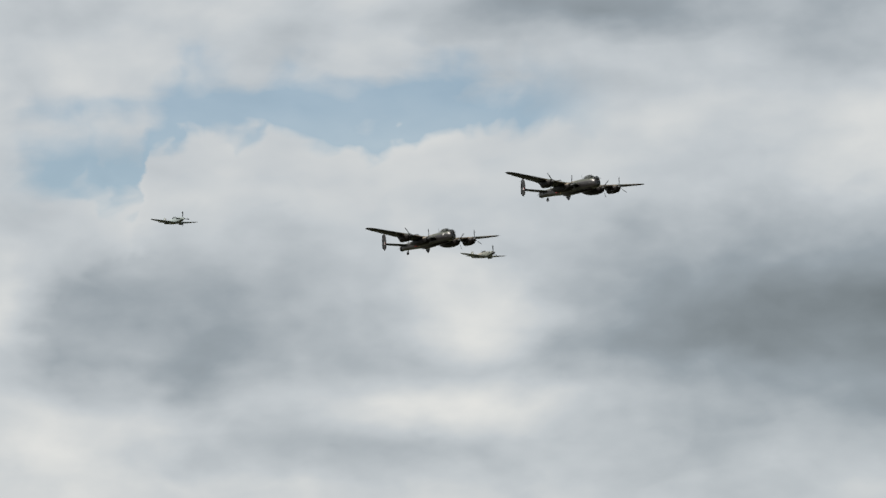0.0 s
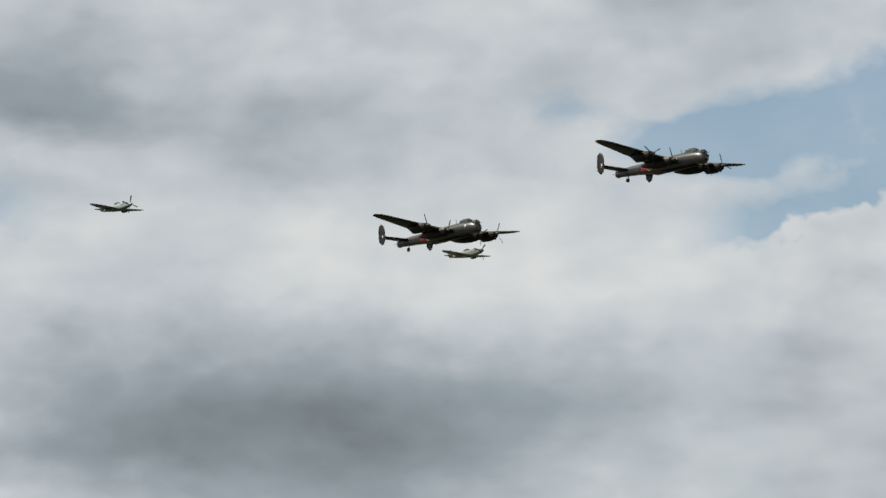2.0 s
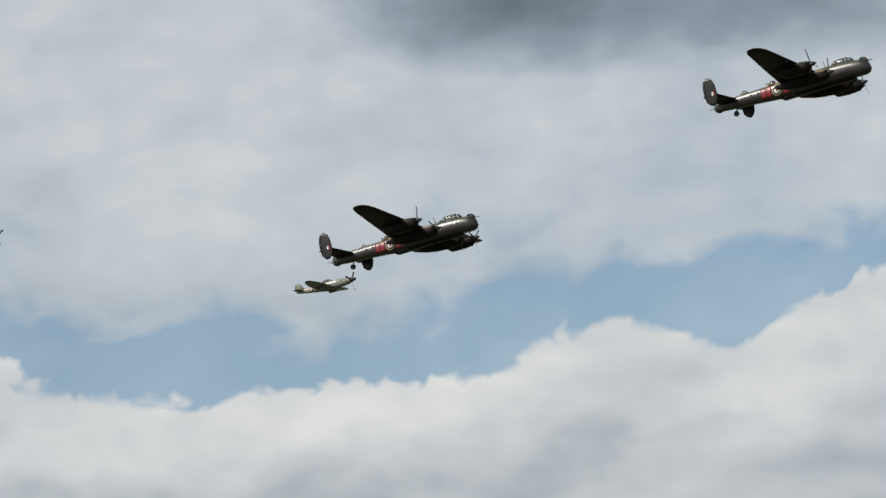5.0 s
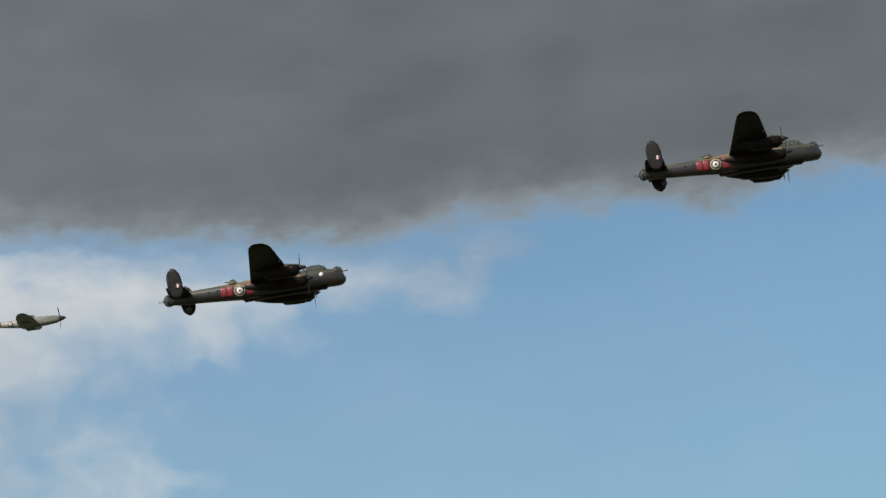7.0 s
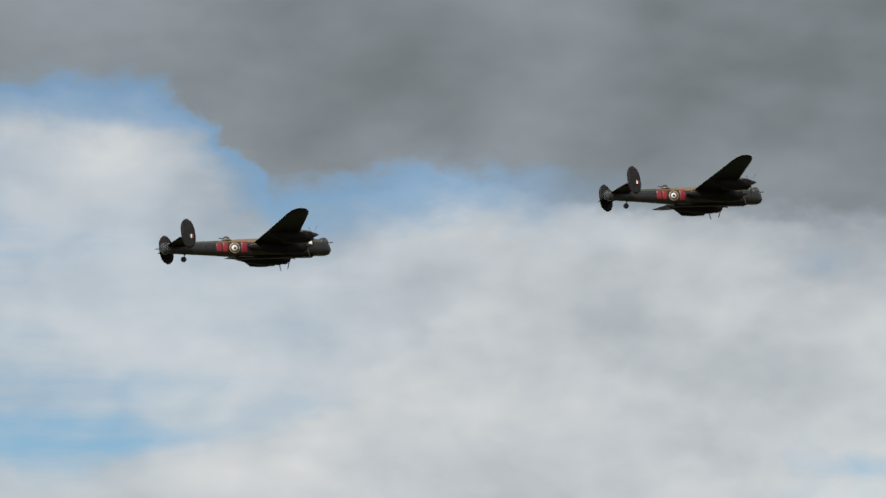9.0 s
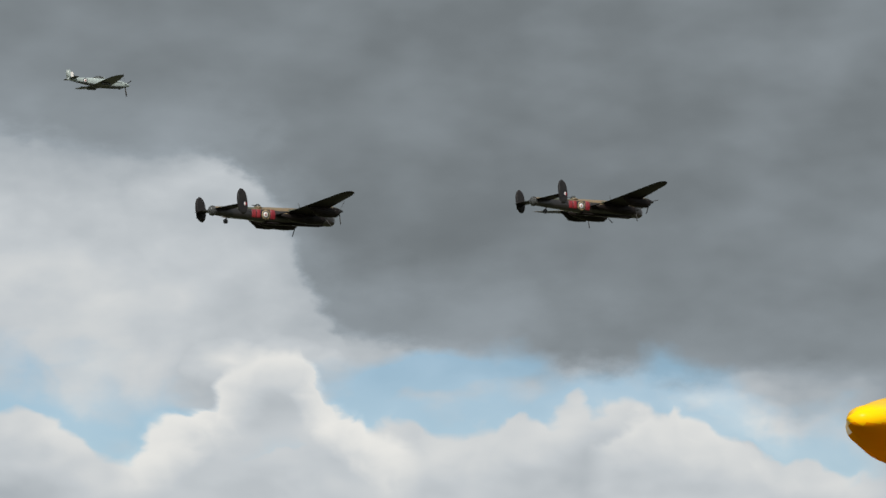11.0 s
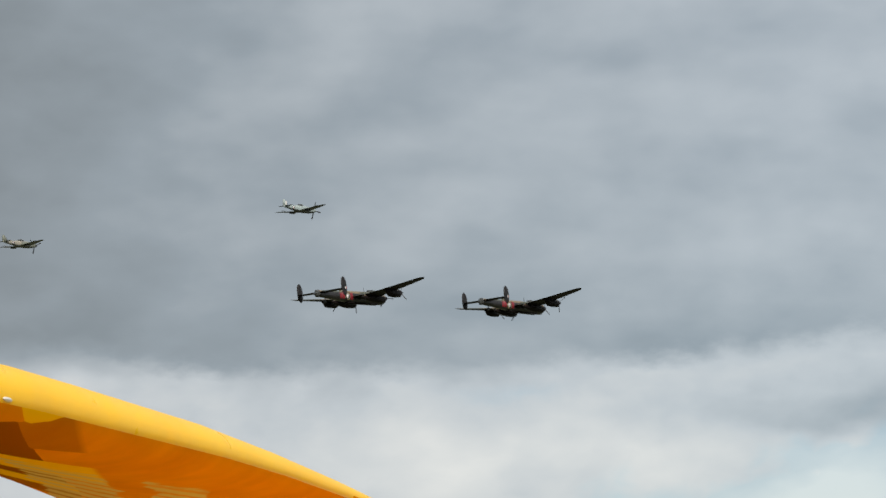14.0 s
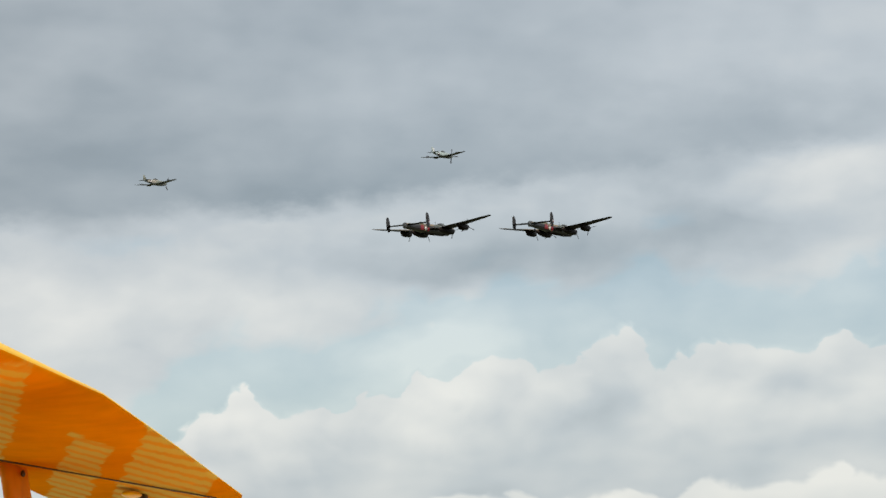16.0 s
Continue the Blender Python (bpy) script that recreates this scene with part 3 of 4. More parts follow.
def aerofoil(lead, trail, y, z, thick, n=12, droop=0.0):
    """A ring along the chord at span position y: rounded nose, sharp tail."""
    up, low = [], []
    for i in range(n + 1):
        u = 0.5 * (1 - math.cos(math.pi * i / n))
        t = 5 * thick * (0.2969 * math.sqrt(u) - 0.126 * u - 0.3516 * u * u + 0.2843 * u ** 3 - 0.1015 * u ** 4) * (lead - trail)
        x = lead + (trail - lead) * u
        zz = z - droop * u
        up.append((x, y, zz + t * 1.15))
        low.append((x, y, zz - t * 0.85))
    return up[::-1] + low[1:-1]


def span_skin(stations, n=12, droop=0.0):
    return skin([aerofoil(le, te, y, z, th, n, droop) for y, le, te, z, th in stations])


def disc(centre, normal, radius, inner=0.0, n=24):
    """A thin plate, round or ring-shaped, that faces along the normal."""
    bm = bmesh.new()
    q = Vector(normal).to_track_quat("Z", "Y").to_matrix().to_4x4()
    m = Matrix.Translation(centre) @ q
    for z0, z1 in ((0.0, 0.012),):
        top = [bm.verts.new(m @ Vector((radius * math.cos(2 * math.pi * i / n), radius * math.sin(2 * math.pi * i / n), z1))) for i in range(n)]
        low = [bm.verts.new(m @ Vector((radius * math.cos(2 * math.pi * i / n), radius * math.sin(2 * math.pi * i / n), z0))) for i in range(n)]
        if inner:
            itop = [bm.verts.new(m @ Vector((inner * math.cos(2 * math.pi * i / n), inner * math.sin(2 * math.pi * i / n), z1))) for i in range(n)]
            for i in range(n):
                j = (i + 1) % n
                bm.faces.new((top[i], top[j], itop[j], itop[i]))
        else:
            bm.faces.new(top)
        for i in range(n):
            j = (i + 1) % n
            bm.faces.new((low[i], low[j], top[j], top[i]))
    return bm


def box(x0, x1, y0, y1, z0, z1, m=Matrix(), bevel=0.0):
    bm = bmesh.new()
    bmesh.ops.create_cube(bm, size=1)
    for v in bm.verts:
        v.co = Vector((x0 + (x1 - x0) * (v.co.x + 0.5), y0 + (y1 - y0) * (v.co.y + 0.5), z0 + (z1 - z0) * (v.co.z + 0.5)))
    if bevel:
        bmesh.ops.bevel(bm, geom=bm.edges[:], offset=bevel, segments=2, affect="EDGES")
    bmesh.ops.transform(bm, matrix=m, verts=bm.verts)
    return bm


def ball(centre, rx, ry, rz, u=20, v=12):
    bm = bmesh.new()
    bmesh.ops.create_uvsphere(bm, u_segments=u, v_segments=v, radius=1)
    for p in bm.verts:
        p.co = Vector((centre[0] + rx * p.co.x, centre[1] + ry * p.co.y, centre[2] + rz * p.co.z))
    return bm


def rod(a, b, r0, r1=None, n=12):
    """A tapered round bar from a to b."""
    a, b = Vector(a), Vector(b)
    q = (b - a).to_track_quat("Z", "Y").to_matrix()
    rings = [[p + q @ Vector((r * math.cos(2 * math.pi * i / n), r * math.sin(2 * math.pi * i / n), 0)) for i in range(n)]
             for p, r in ((a, r0), (b, r0 if r1 is None else r1))]
    return skin(rings)


def two_tone(ob, rule):
    """Second paint on the faces that the rule picks by centre and normal."""
    for p in ob.data.polygons:
        if rule(p.center, p.normal):
            p.material_index = 1
    return ob


def blade(radius, chord, root=0.16):
    """A twisted propeller blade along +z."""
    rings = []
    for k in range(9):
        u = k / 8
        r = root + (radius - root) * u
        c = chord * (0.45 + 1.1 * u - 0.55 * u * u) * (1 if u < 0.9 else 0.55 if u < 1 else 0.2)
        a = radians(62 - 42 * u)
        t = 0.10 * (1 - u) + 0.02
        ring = []
        for i in range(10):
            w = 2 * math.pi * i / 10
            px, py = 0.5 * t * math.sin(w), 0.5 * c * math.cos(w)
            ring.append((px * math.cos(a) + py * math.sin(a) * 0.6, py * math.cos(a) * 1.0 + px * math.sin(a), r))
        rings.append(ring)
    return skin(rings)


def propeller(parent, at, radius, blades, spin_mat, blade_mat, chord=0.26, hub=0.3, length=0.75):
    rings = [oval(x, 0, max(hub * f, 0.01), max(hub * f, 0.01), 16, 2.0) for x, f in ((-0.12, 1.0), (0.1, 0.97), (0.3 * length, 0.86), (0.6 * length, 0.62), (0.85 * length, 0.33), (length, 0.04))]
    p = part("propeller", skin(rings), spin_mat, parent, "spinner with twisted dark blades")
    p.matrix_basis = pose(*at)
    for k in range(blades):
        bm = blade(radius, chord, hub * 0.6)
        bmesh.ops.transform(bm, matrix=pose(0, 0, 0, 360 * k / blades), verts=bm.verts)
        part("blade", bm, blade_mat, p)
    return p


def roundel(parent, centre, normal, radius, ringed=True):
    n = Vector(normal).normalized()
    c = Vector(centre)
    if ringed:
        part("roundel_outer_ring", disc(c, n, radius, radius * 0.86), yellow_ring, parent, "dull yellow roundel ring")
    part("roundel_blue_ring", disc(c + n * 0.004, n, radius * 0.86, radius * 0.56), blue, parent, "dark blue roundel ring")
    part("roundel_white_ring", disc(c + n * 0.008, n, radius * 0.58, radius * 0.24), white, parent, "white roundel ring")
    part("roundel_centre", disc(c + n * 0.012, n, radius * 0.25), red, parent, "red roundel centre")


def hull_patch(secs, xa, xb, s, low, high):
    """A thin painted panel that follows the hull's skin between two stations and two angles."""
    rows = []
    for i in range(5):
        x = xa + (xb - xa) * i / 4
        (x1, z1, w1, h1), (x0, z0, w0, h0) = next((a, b) for a, b in zip(secs, secs[1:]) if a[0] >= x >= b[0])
        u = (x1 - x) / (x1 - x0)
        zc, w, h = (p + (q - p) * u for p, q in ((z1, z0), (w1, w0), (h1, h0)))
        row = []
        for lift in (0.014, -0.02):
            arc = []
            for k in range(9):
                a = radians(low + (high - low) * k / 8)
                arc.append((x, s * (w + lift) * math.cos(a) ** (2 / 2.35), zc + (h + lift) * math.copysign(abs(math.sin(a)) ** (2 / 2.35), a)))
            row += arc if lift > 0 else arc[::-1]
        rows.append(row)
    return skin(rows)


# ---- the four-engined bomber ----
def bomber(emblem):
    top = tagged(new("bomber_aircraft"), "flying four-engined bomber, brown-green camouflage over black, twin fins", "aircraft", "bombers in formation")
    secs = ((7.3, -0.36, 0.26, 0.3), (7.16, -0.32, 0.54, 0.62), (6.8, -0.24, 0.72, 0.86), (6.2, -0.14, 0.82, 1.0), (5.2, -0.05, 0.86, 1.06), (3.6, 0, 0.9, 1.12),
            (1.8, 0, 0.92, 1.16), (0, 0, 0.92, 1.17), (-2, 0.0, 0.91, 1.16), (-4, 0.03, 0.86, 1.12), (-6, 0.1, 0.78, 0.97), (-8, 0.18, 0.68, 0.86),
            (-10, 0.26, 0.57, 0.78), (-11.6, 0.3, 0.5, 0.7), (-12.7, 0.32, 0.44, 0.62), (-13.0, 0.32, 0.38, 0.54))
    fus = part("fuselage", skin([oval(x, z, w, h, 40, 2.35) for x, z, w, h in secs]), (night_side, camo), top)
    two_tone(fus, lambda c, n: c.z > 0.62 - 0.012 * max(c.x, 0) + 0.012 * min(-c.x, 12) and n.z > 0.05)
    # belly bay, cockpit, turrets
    part("bomb_bay", box(-4.6, 5.2, -0.62, 0.62, -1.24, -0.95, bevel=0.12), night, fus, "long black bomb bay doors")
    part("cockpit_canopy", skin([oval(x, 1.0, w, h, 20, 2.3) for x, w, h in ((5.35, 0.3, 0.05), (5.1, 0.5, 0.38), (4.5, 0.56, 0.62), (3.6, 0.56, 0.66), (2.8, 0.5, 0.52), (2.3, 0.3, 0.12))]), perspex, fus, "framed clear cockpit canopy")
    for x in (5.0, 4.5, 4.0, 3.5, 3.0):
        h = 0.42 if x in (5.0,) else 0.62 if x > 3.2 else 0.58
        part("canopy_frame", skin([oval(x + d, 1.0, 0.57, h + 0.04, 20, 2.3) for d in (-0.035, 0.035)], caps=False), camo, fus)
    part("nose_turret", ball((6.5, 0, 0.5), 0.66, 0.62, 0.62), perspex, fus, "glazed nose turret")
    part("turret_frame", box(6.4, 6.6, -0.62, 0.62, 0.0, 0.95, bevel=0.05), night_side, fus)
    for y in (-0.16, 0.16):
        part("nose_gun", rod((6.9, y, 0.45), (7.75, y, 0.5), 0.035, 0.025), black, fus)
    part("bomb_aimer_blister", ball((6.95, 0, -0.42), 0.48, 0.52, 0.5), perspex, fus, "clear bomb-aimer's blister")
    part("dorsal_turret", ball((-5.6, 0, 1.12), 0.46, 0.44, 0.46), perspex, fus, "clear dorsal gun turret")
    part("turret_ring", skin([[(-5.6 + r * math.cos(a * math.pi / 12), r * math.sin(a * math.pi / 12), z) for a in range(24)] for r, z in ((0.72, 0.98), (0.6, 1.14), (0.5, 1.18))]), camo, fus)
    for y in (-0.14, 0.14):
        part("dorsal_gun", rod((-5.9, y, 1.3), (-6.5, y, 1.36), 0.03), black, fus)
    part("tail_turret", ball((-13.15, 0, 0.32), 0.68, 0.54, 0.72), perspex, fus, "glazed tail gun turret")
    part("turret_frame", box(-13.35, -13.1, -0.52, 0.52, -0.3, 0.96, bevel=0.08), night_side, fus)
    for y in (-0.3, 0.3):
        part("tail_gun", rod((-13.6, y, 0.3), (-14.4, y, 0.3), 0.03), black, fus)
    for s in (-1, 1):
        for x in (1.2, -0.2, -7.4, -8.4):
            part("window", disc((x, s * (0.905 if x > -4 else 0.70 if x > -8 else 0.655), 0.42), (0, s, 0.25), 0.13), black, fus)
        roundel(fus, (-4.83, s * 0.86, -0.02), (-0.045, s, 0.03), 0.64)
        # squadron code, as plain blocks
        for xa, xb in ((-7.05, -6.35), (-6.27, -5.6), (-4.02, -3.2)):
            part("code_bar", hull_patch(secs, xa, xb, s, -34, 34), red, fus, "dull red code block")
    if emblem:
        part("nose_emblem", disc((4.7, -0.875, 0.28), (0, -1, 0.1), 0.26), white, fus, "round white nose emblem")
    # the body's axis lies a little below the wing, more so towards the tail
    for ob in (fus, *fus.children):
        for v in ob.data.vertices:
            v.co.z -= 0.26 + 0.2 * min(max((1 - v.co.x) / 13, 0), 1)
    # wings, engines, tail
    for s in (-1, 1):
        st = [(s * y, le, te, z, th) for y, le, te, z, th in ((0.7, 1.75, -3.2, -0.28, 0.17), (3.6, 1.75, -3.2, -0.28, 0.17), (7.6, 1.38, -2.72, 0.24, 0.15), (11.5, 0.92, -2.25, 0.78, 0.13),
              (13.6, 0.66, -2.0, 1.08, 0.12), (14.6, 0.42, -1.82, 1.22, 0.11), (15.15, 0.1, -1.6, 1.31, 0.10), (15.42, -0.3, -1.3, 1.38, 0.09), (15.5, -0.62, -0.95, 1.41, 0.06))]
        w = part("wing", span_skin(st), (night, camo), top)
        two_tone(w, lambda c, n: n.z > 0.12)
        part("aileron_gap", skin([[(x, s * y, z + zz) for x, zz in ((-1.02 - d, 0.19 - d * 0.3), (-1.06 - d, 0.19 - d * 0.3), (-1.06 - d, 0.17 - d * 0.3), (-1.02 - d, 0.17 - d * 0.3))] for y, z, d in ((9.0, 0.43, 0.55), (13.6, 1.08, 0.1))]), black, w)
        part("landing_lamp", disc((0.9, s * 9.6, 0.36), (0.4, 0, -1), 0.12), steel, w)
        for y, x1, x0, z, r, tail in ((3.5, 3.35, -4.1, -0.86, 0.82, 0.06), (7.45, 2.95, -2.3, -0.34, 0.80, 0.18)):
            prof = ((x1 - 0.1, 0.62, 0), (x1 - 0.5, 0.82, -0.04), (x1 - 1.4, 1.0, -0.06), (0.8, 1.06, -0.04), (-0.6, 1.0, 0), (-2.0 if y < 5 else -1.0, 0.8, tail), (x0 + 0.5, 0.34, tail * 2), (x0, 0.06, tail * 2.4))
            nac = part("engine_nacelle", skin([oval(x, z + dz, 0.82 * r * f, r * f, 24, 2.3, s * y) for x, f, dz in prof]), (night, camo), top)
            two_tone(nac, lambda c, n, z=z: c.z > z + 0.42 and n.z > 0.45)
            part("radiator_intake", box(x1 - 1.5, x1 - 0.42, s * y - 0.33, s * y + 0.33, z - 0.78, z - 0.3, bevel=0.1), night, nac, "black chin radiator intake")
            for e in (-1, 1):
                for k in range(5):
                    part("exhaust_stub", rod((x1 - 0.75 - 0.27 * k, s * y + e * 0.44, z + 0.16), (x1 - 0.98 - 0.27 * k, s * y + e * 0.56, z + 0.14), 0.05), steel, nac)
            propeller(top, (x1, s * y, z + 0.12), 1.98, 3, black, black, 0.18)
        fin_st = []
        for k in range(13):
            u = -1 + 2 * k / 12
            c = 0.86 * (max(0.03, 1 - abs(u) ** 2.6)) ** 0.5
            fin_st.append((0.66 + 1.76 * u, c - 0.15 * u, -c * 1.02 - 0.12 * u))
        rings = []
        for z, le, te in fin_st:
            rings.append([(x - 11.65, s * 5.15 + y, z) for x, y, _ in [(p[0], p[2], 0) for p in aerofoil(le, te, 0, 0, 0.09, 8)]])
        fin = part("tail_fin", skin(rings), fin_black, top, "oval black fin and rudder")
        for k, m in enumerate((red, white, blue)):
            part("fin_flash", box(-11.22 - 0.2 * k, -11.03 - 0.2 * k, s * 5.24, s * 5.27, 0.12, 0.56, bevel=0.004), m, fin, smooth=False)
        part("rudder_gap", box(-12.3, -12.27, s * 5.15 - 0.1, s * 5.15 + 0.1, -0.6, 2.1), black, fin)
    tp = part("tailplane", span_skin([(-5.15, -10.75, -12.75, 0.22, 0.11), (-3, -10.6, -12.9, 0.2, 0.12), (0, -10.4, -13.0, 0.18, 0.13), (3, -10.6, -12.9, 0.2, 0.12), (5.15, -10.75, -12.75, 0.22, 0.11)]), (night, camo), top)
    two_tone(tp, lambda c, n: n.z > 0.15)
    leg = part("tail_wheel_leg", rod((-10.7, 0, -0.6), (-11.0, 0, -1.45), 0.09, 0.06), black, top)
    rings = [[(-11.0 + r * math.cos(a * math.pi / 10), y, -1.5 + r * math.sin(a * math.pi / 10)) for a in range(20)] for y, r in ((-0.14, 0.2), (-0.1, 0.34), (0.1, 0.34), (0.14, 0.2))]
    part("tail_wheel", skin(rings), black, leg, "small black tail wheel")
    part("aerial_mast", rod((1.6, 0, 0.7), (1.4, 0, 1.7), 0.05, 0.03), black, top)
    return top


# ---- the single-engined fighter ----
def fighter(label, upper, lower, flash, blades):
    top = tagged(new("fighter_aircraft"), label, "aircraft", "fighters in formation")
    secs = ((3.55, 0.0, 0.34, 0.34), (3.2, -0.02, 0.4, 0.46), (2.2, -0.02, 0.44, 0.58), (1.0, 0.0, 0.46, 0.64), (0.0, 0.02, 0.47, 0.66), (-1.0, 0.06, 0.44, 0.62), (-2.4, 0.12, 0.34, 0.48),
            (-3.8, 0.2, 0.22, 0.34), (-4.9, 0.27, 0.12, 0.22), (-5.3, 0.3, 0.05, 0.1))
    fus = part("fuselage", skin([oval(x, z, w, h, 28, 2.2) for x, z, w, h in secs]), (lower, upper), top)
    two_tone(fus, lambda c, n: c.z > -0.25 + 0.06 * max(-c.x, 0))
    part("canopy", skin([oval(x, 0.55, w, h, 18, 2.2) for x, w, h in ((0.6, 0.12, 0.08), (0.3, 0.27, 0.32), (-0.2, 0.3, 0.45), (-0.8, 0.27, 0.38), (-1.4, 0.14, 0.12))]), perspex, fus, "bubble canopy of clear perspex")
    part("canopy_frame", skin([oval(0.28 + d, 0.55, 0.285, 0.335, 18, 2.2) for d in (-0.03, 0.03)], caps=False), upper, fus)
    for s in (-1, 1):
        st = []
        for k in range(13):
            u = k / 12
            y = 0.35 + 5.25 * (1 - (1 - u) ** 1.6)
            v = (y - 0.35) / 5.3
            c = 2.55 * math.sqrt(max(0.002, 1 - v * v))
            st.append((s * y, 0.95 - 0.55 * v * v - 0.25 * (2.55 - c), 0.95 - 0.55 * v * v - 0.25 * (2.55 - c) - c, -0.42 + y * 0.105, 0.13 - 0.05 * v))
        w = part("wing", span_skin(st, 10), (lower, upper), top)
        two_tone(w, lambda c, n: n.z > 0.15)
        part("radiator", box(-1.1, 0.1, s * 1.75 - 0.3, s * 1.75 + 0.3, -0.58, -0.26, bevel=0.06), lower, w, "underwing radiator duct")
        roundel(w, (-0.5, s * 3.7, 0.135), (0.05, -s * 0.1, 1), 0.5, False)
        roundel(fus, (-2.7, s * 0.325, 0.15), (-0.07, s, 0), 0.38, False)
        for k in range(6):
            part("exhaust_stub", rod((2.9 - 0.27 * k, s * 0.4, 0.25), (2.75 - 0.27 * k, s * 0.5, 0.24), 0.05), steel, fus)
        part("tailplane", span_skin([(s * 0.08, -3.95, -5.15, 0.36, 0.1), (s * 1.0, -4.15, -5.1, 0.37, 0.09), (s * 1.45, -4.4, -5.0, 0.38, 0.08), (s * 1.6, -4.65, -4.85, 0.385, 0.06)], 8), (lower, upper), top)
    rings = [[(x, y, z) for x, y in ((le, 0), ((le * 2 + te) / 3, th), (te, 0), ((le * 2 + te) / 3, -th))] for z, le, te, th in ((0.3, -3.7, -5.35, 0.09), (0.9, -4.2, -5.45, 0.07), (1.3, -4.55, -5.4, 0.05), (1.5, -4.85, -5.25, 0.02))]
    fin = part("tail_fin", skin(rings), upper, top)
    if flash:
        part("fin_flash", box(-4.75, -4.35, -0.085, 0.085, 0.55, 1.2, bevel=0.005), white, fin, "white fin flash", smooth=False)
    propeller(top, (3.6, 0, 0), 1.65, blades, silver if flash else black, black, 0.28, 0.34, 0.8)
    return top


# ---- ground ----
def make_ground():
    bm = bmesh.new()
    ring = [bm.verts.new((4500 * math.cos(a * math.pi / 24), 4500 * math.sin(a * math.pi / 24), 0)) for a in range(48)]
    bm.faces.new(ring)
    g = part("ground", bm, grass)
    tagged(g, "flat mown airfield grass", "ground", kind="structure")


make_ground()


def make_bounce_apron():
    """Unseen concrete hardstanding round the parked aircraft, in slabs, added to bounce light up."""
    ap = part("apron", box(10.6, 33.6, 3.4, 26.4, 0.0, 0.03), seam, None, smooth=False)
    tagged(ap, "unseen pale concrete hardstanding in square slabs, added to bounce light", "pavement", kind="structure")
    slab = box(-2.28, 2.28, -2.28, 2.28, 0.03, 0.06, bevel=0.012)
    first = part("slab", slab, concrete, ap, smooth=False)
    for i in range(5):
        for j in range(5):
            s = first if i == j == 0 else new("slab", first.data)
            s.parent = ap
            s.matrix_basis = pose(12.9 + 4.6 * i, 5.7 + 4.6 * j, 0)


make_bounce_apron()


# ---- the parked yellow biplane ----
SPANWISE, AFT = Vector((0.920, 0.391, 0.0)), Vector((-0.391, 0.920, 0.0))
WING_TIP = Vector((7.2, 7.23, 2.775))


def yellow_biplane():
    top = tagged(new("parked_biplane"), "glossy yellow parked biplane with red tip light and interplane struts", "aircraft")
    base = Matrix.Translation(WING_TIP) @ Matrix((SPANWISE, AFT, Vector((0, 0, 1)))).transposed().to_4x4()

    def planform(rows, thick):
        """Aerofoil sections that round off to ovals at the tip."""
        rings = []
        for s, lead, c, z, t in rows:
            w = min(max((2.2 - s) / 2.0, 0), 1)
            foil = aerofoil(-lead, -lead - c, 0, 0, min(thick * t / c, 0.55), 20)
            h = 0.5 * thick * t
            ring = []
            for k, p in enumerate(foil):
                a = 2 * math.pi * k / len(foil)
                ox, oz = -lead - c * 0.5 - c * 0.5 * math.cos(a), h * math.sin(a)
                ring.append((s, -(p[0] * (1 - w) + ox * w), z + p[2] * (1 - w) + oz * w))
            rings.append(ring)
        return skin(rings)

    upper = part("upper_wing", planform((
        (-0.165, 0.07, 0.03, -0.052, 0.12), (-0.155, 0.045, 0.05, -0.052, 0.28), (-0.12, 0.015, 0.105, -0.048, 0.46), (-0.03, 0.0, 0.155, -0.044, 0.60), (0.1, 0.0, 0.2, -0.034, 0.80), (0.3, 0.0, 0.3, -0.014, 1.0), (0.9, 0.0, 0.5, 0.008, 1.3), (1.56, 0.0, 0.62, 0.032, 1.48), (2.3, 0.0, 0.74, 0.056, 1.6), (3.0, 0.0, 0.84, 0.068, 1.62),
        (4.5, 0.0, 1.06, 0.092, 1.54), (5.4, 0.0, 1.15, 0.092, 1.38), (6.5, 0.0, 1.24, 0.075, 1.15), (7.7, 0.0, 1.28, 0.04, 0.84), (8.74, 0.0, 1.3, 0.01, 0.6), (11.5, 0.14, 1.28, -0.12, 0.5), (14.2, 0.28, 1.2, -0.26, 0.5), (15.3, 0.5, 0.9, -0.33, 0.4), (15.9, 0.8, 0.5, -0.36, 0.3)), 0.155), (yellow, shaded_yellow), top, "glossy yellow upper wing with rounded tip")
    # downward faces take the orange that has shade painted in
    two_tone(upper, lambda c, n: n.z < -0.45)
    lower = part("lower_wing", planform(((0.8, -0.6, 0.5, -1.42, 0.8), (1.3, -0.78, 0.9, -1.41, 1.2), (4.5, -0.9, 1.2, -1.4, 1.3), (8.7, -0.9, 1.3, -1.4, 1.3), (13.5, -0.8, 1.2, -1.45, 1.2), (15.0, -0.5, 0.6, -1.47, 0.6)), 0.1), yellow, top)
    for w in (upper, lower):
        w.matrix_basis = base
    part("light_fairing", rod((0.475, 0.006, -0.008), (0.95, 0.02, 0.006), 0.047, 0.012, 16), yellow, upper)
    part("navigation_light", ball((0.45, 0.004, -0.008), 0.044, 0.05, 0.046), red_glass, upper, "red navigation light dome")
    # sun glint on the leading edge, imitated by a small white bead
    part("clear_lens", ball((1.99, -0.001, 0.036), 0.04, 0.009, 0.008), white, upper, "small white bead painted as a glint on the leading edge")
    part("aileron_hinge", rod((11.0, 1.19, -0.142), (13.9, 0.39, -0.285), 0.005, n=8), seam, upper, "thin dark hinge line")
    part("hinge_fairing", ball((13.3, 0.80, -0.275), 0.2, 0.05, 0.022), yellow, upper, "pale yellow teardrop hinge fairing")
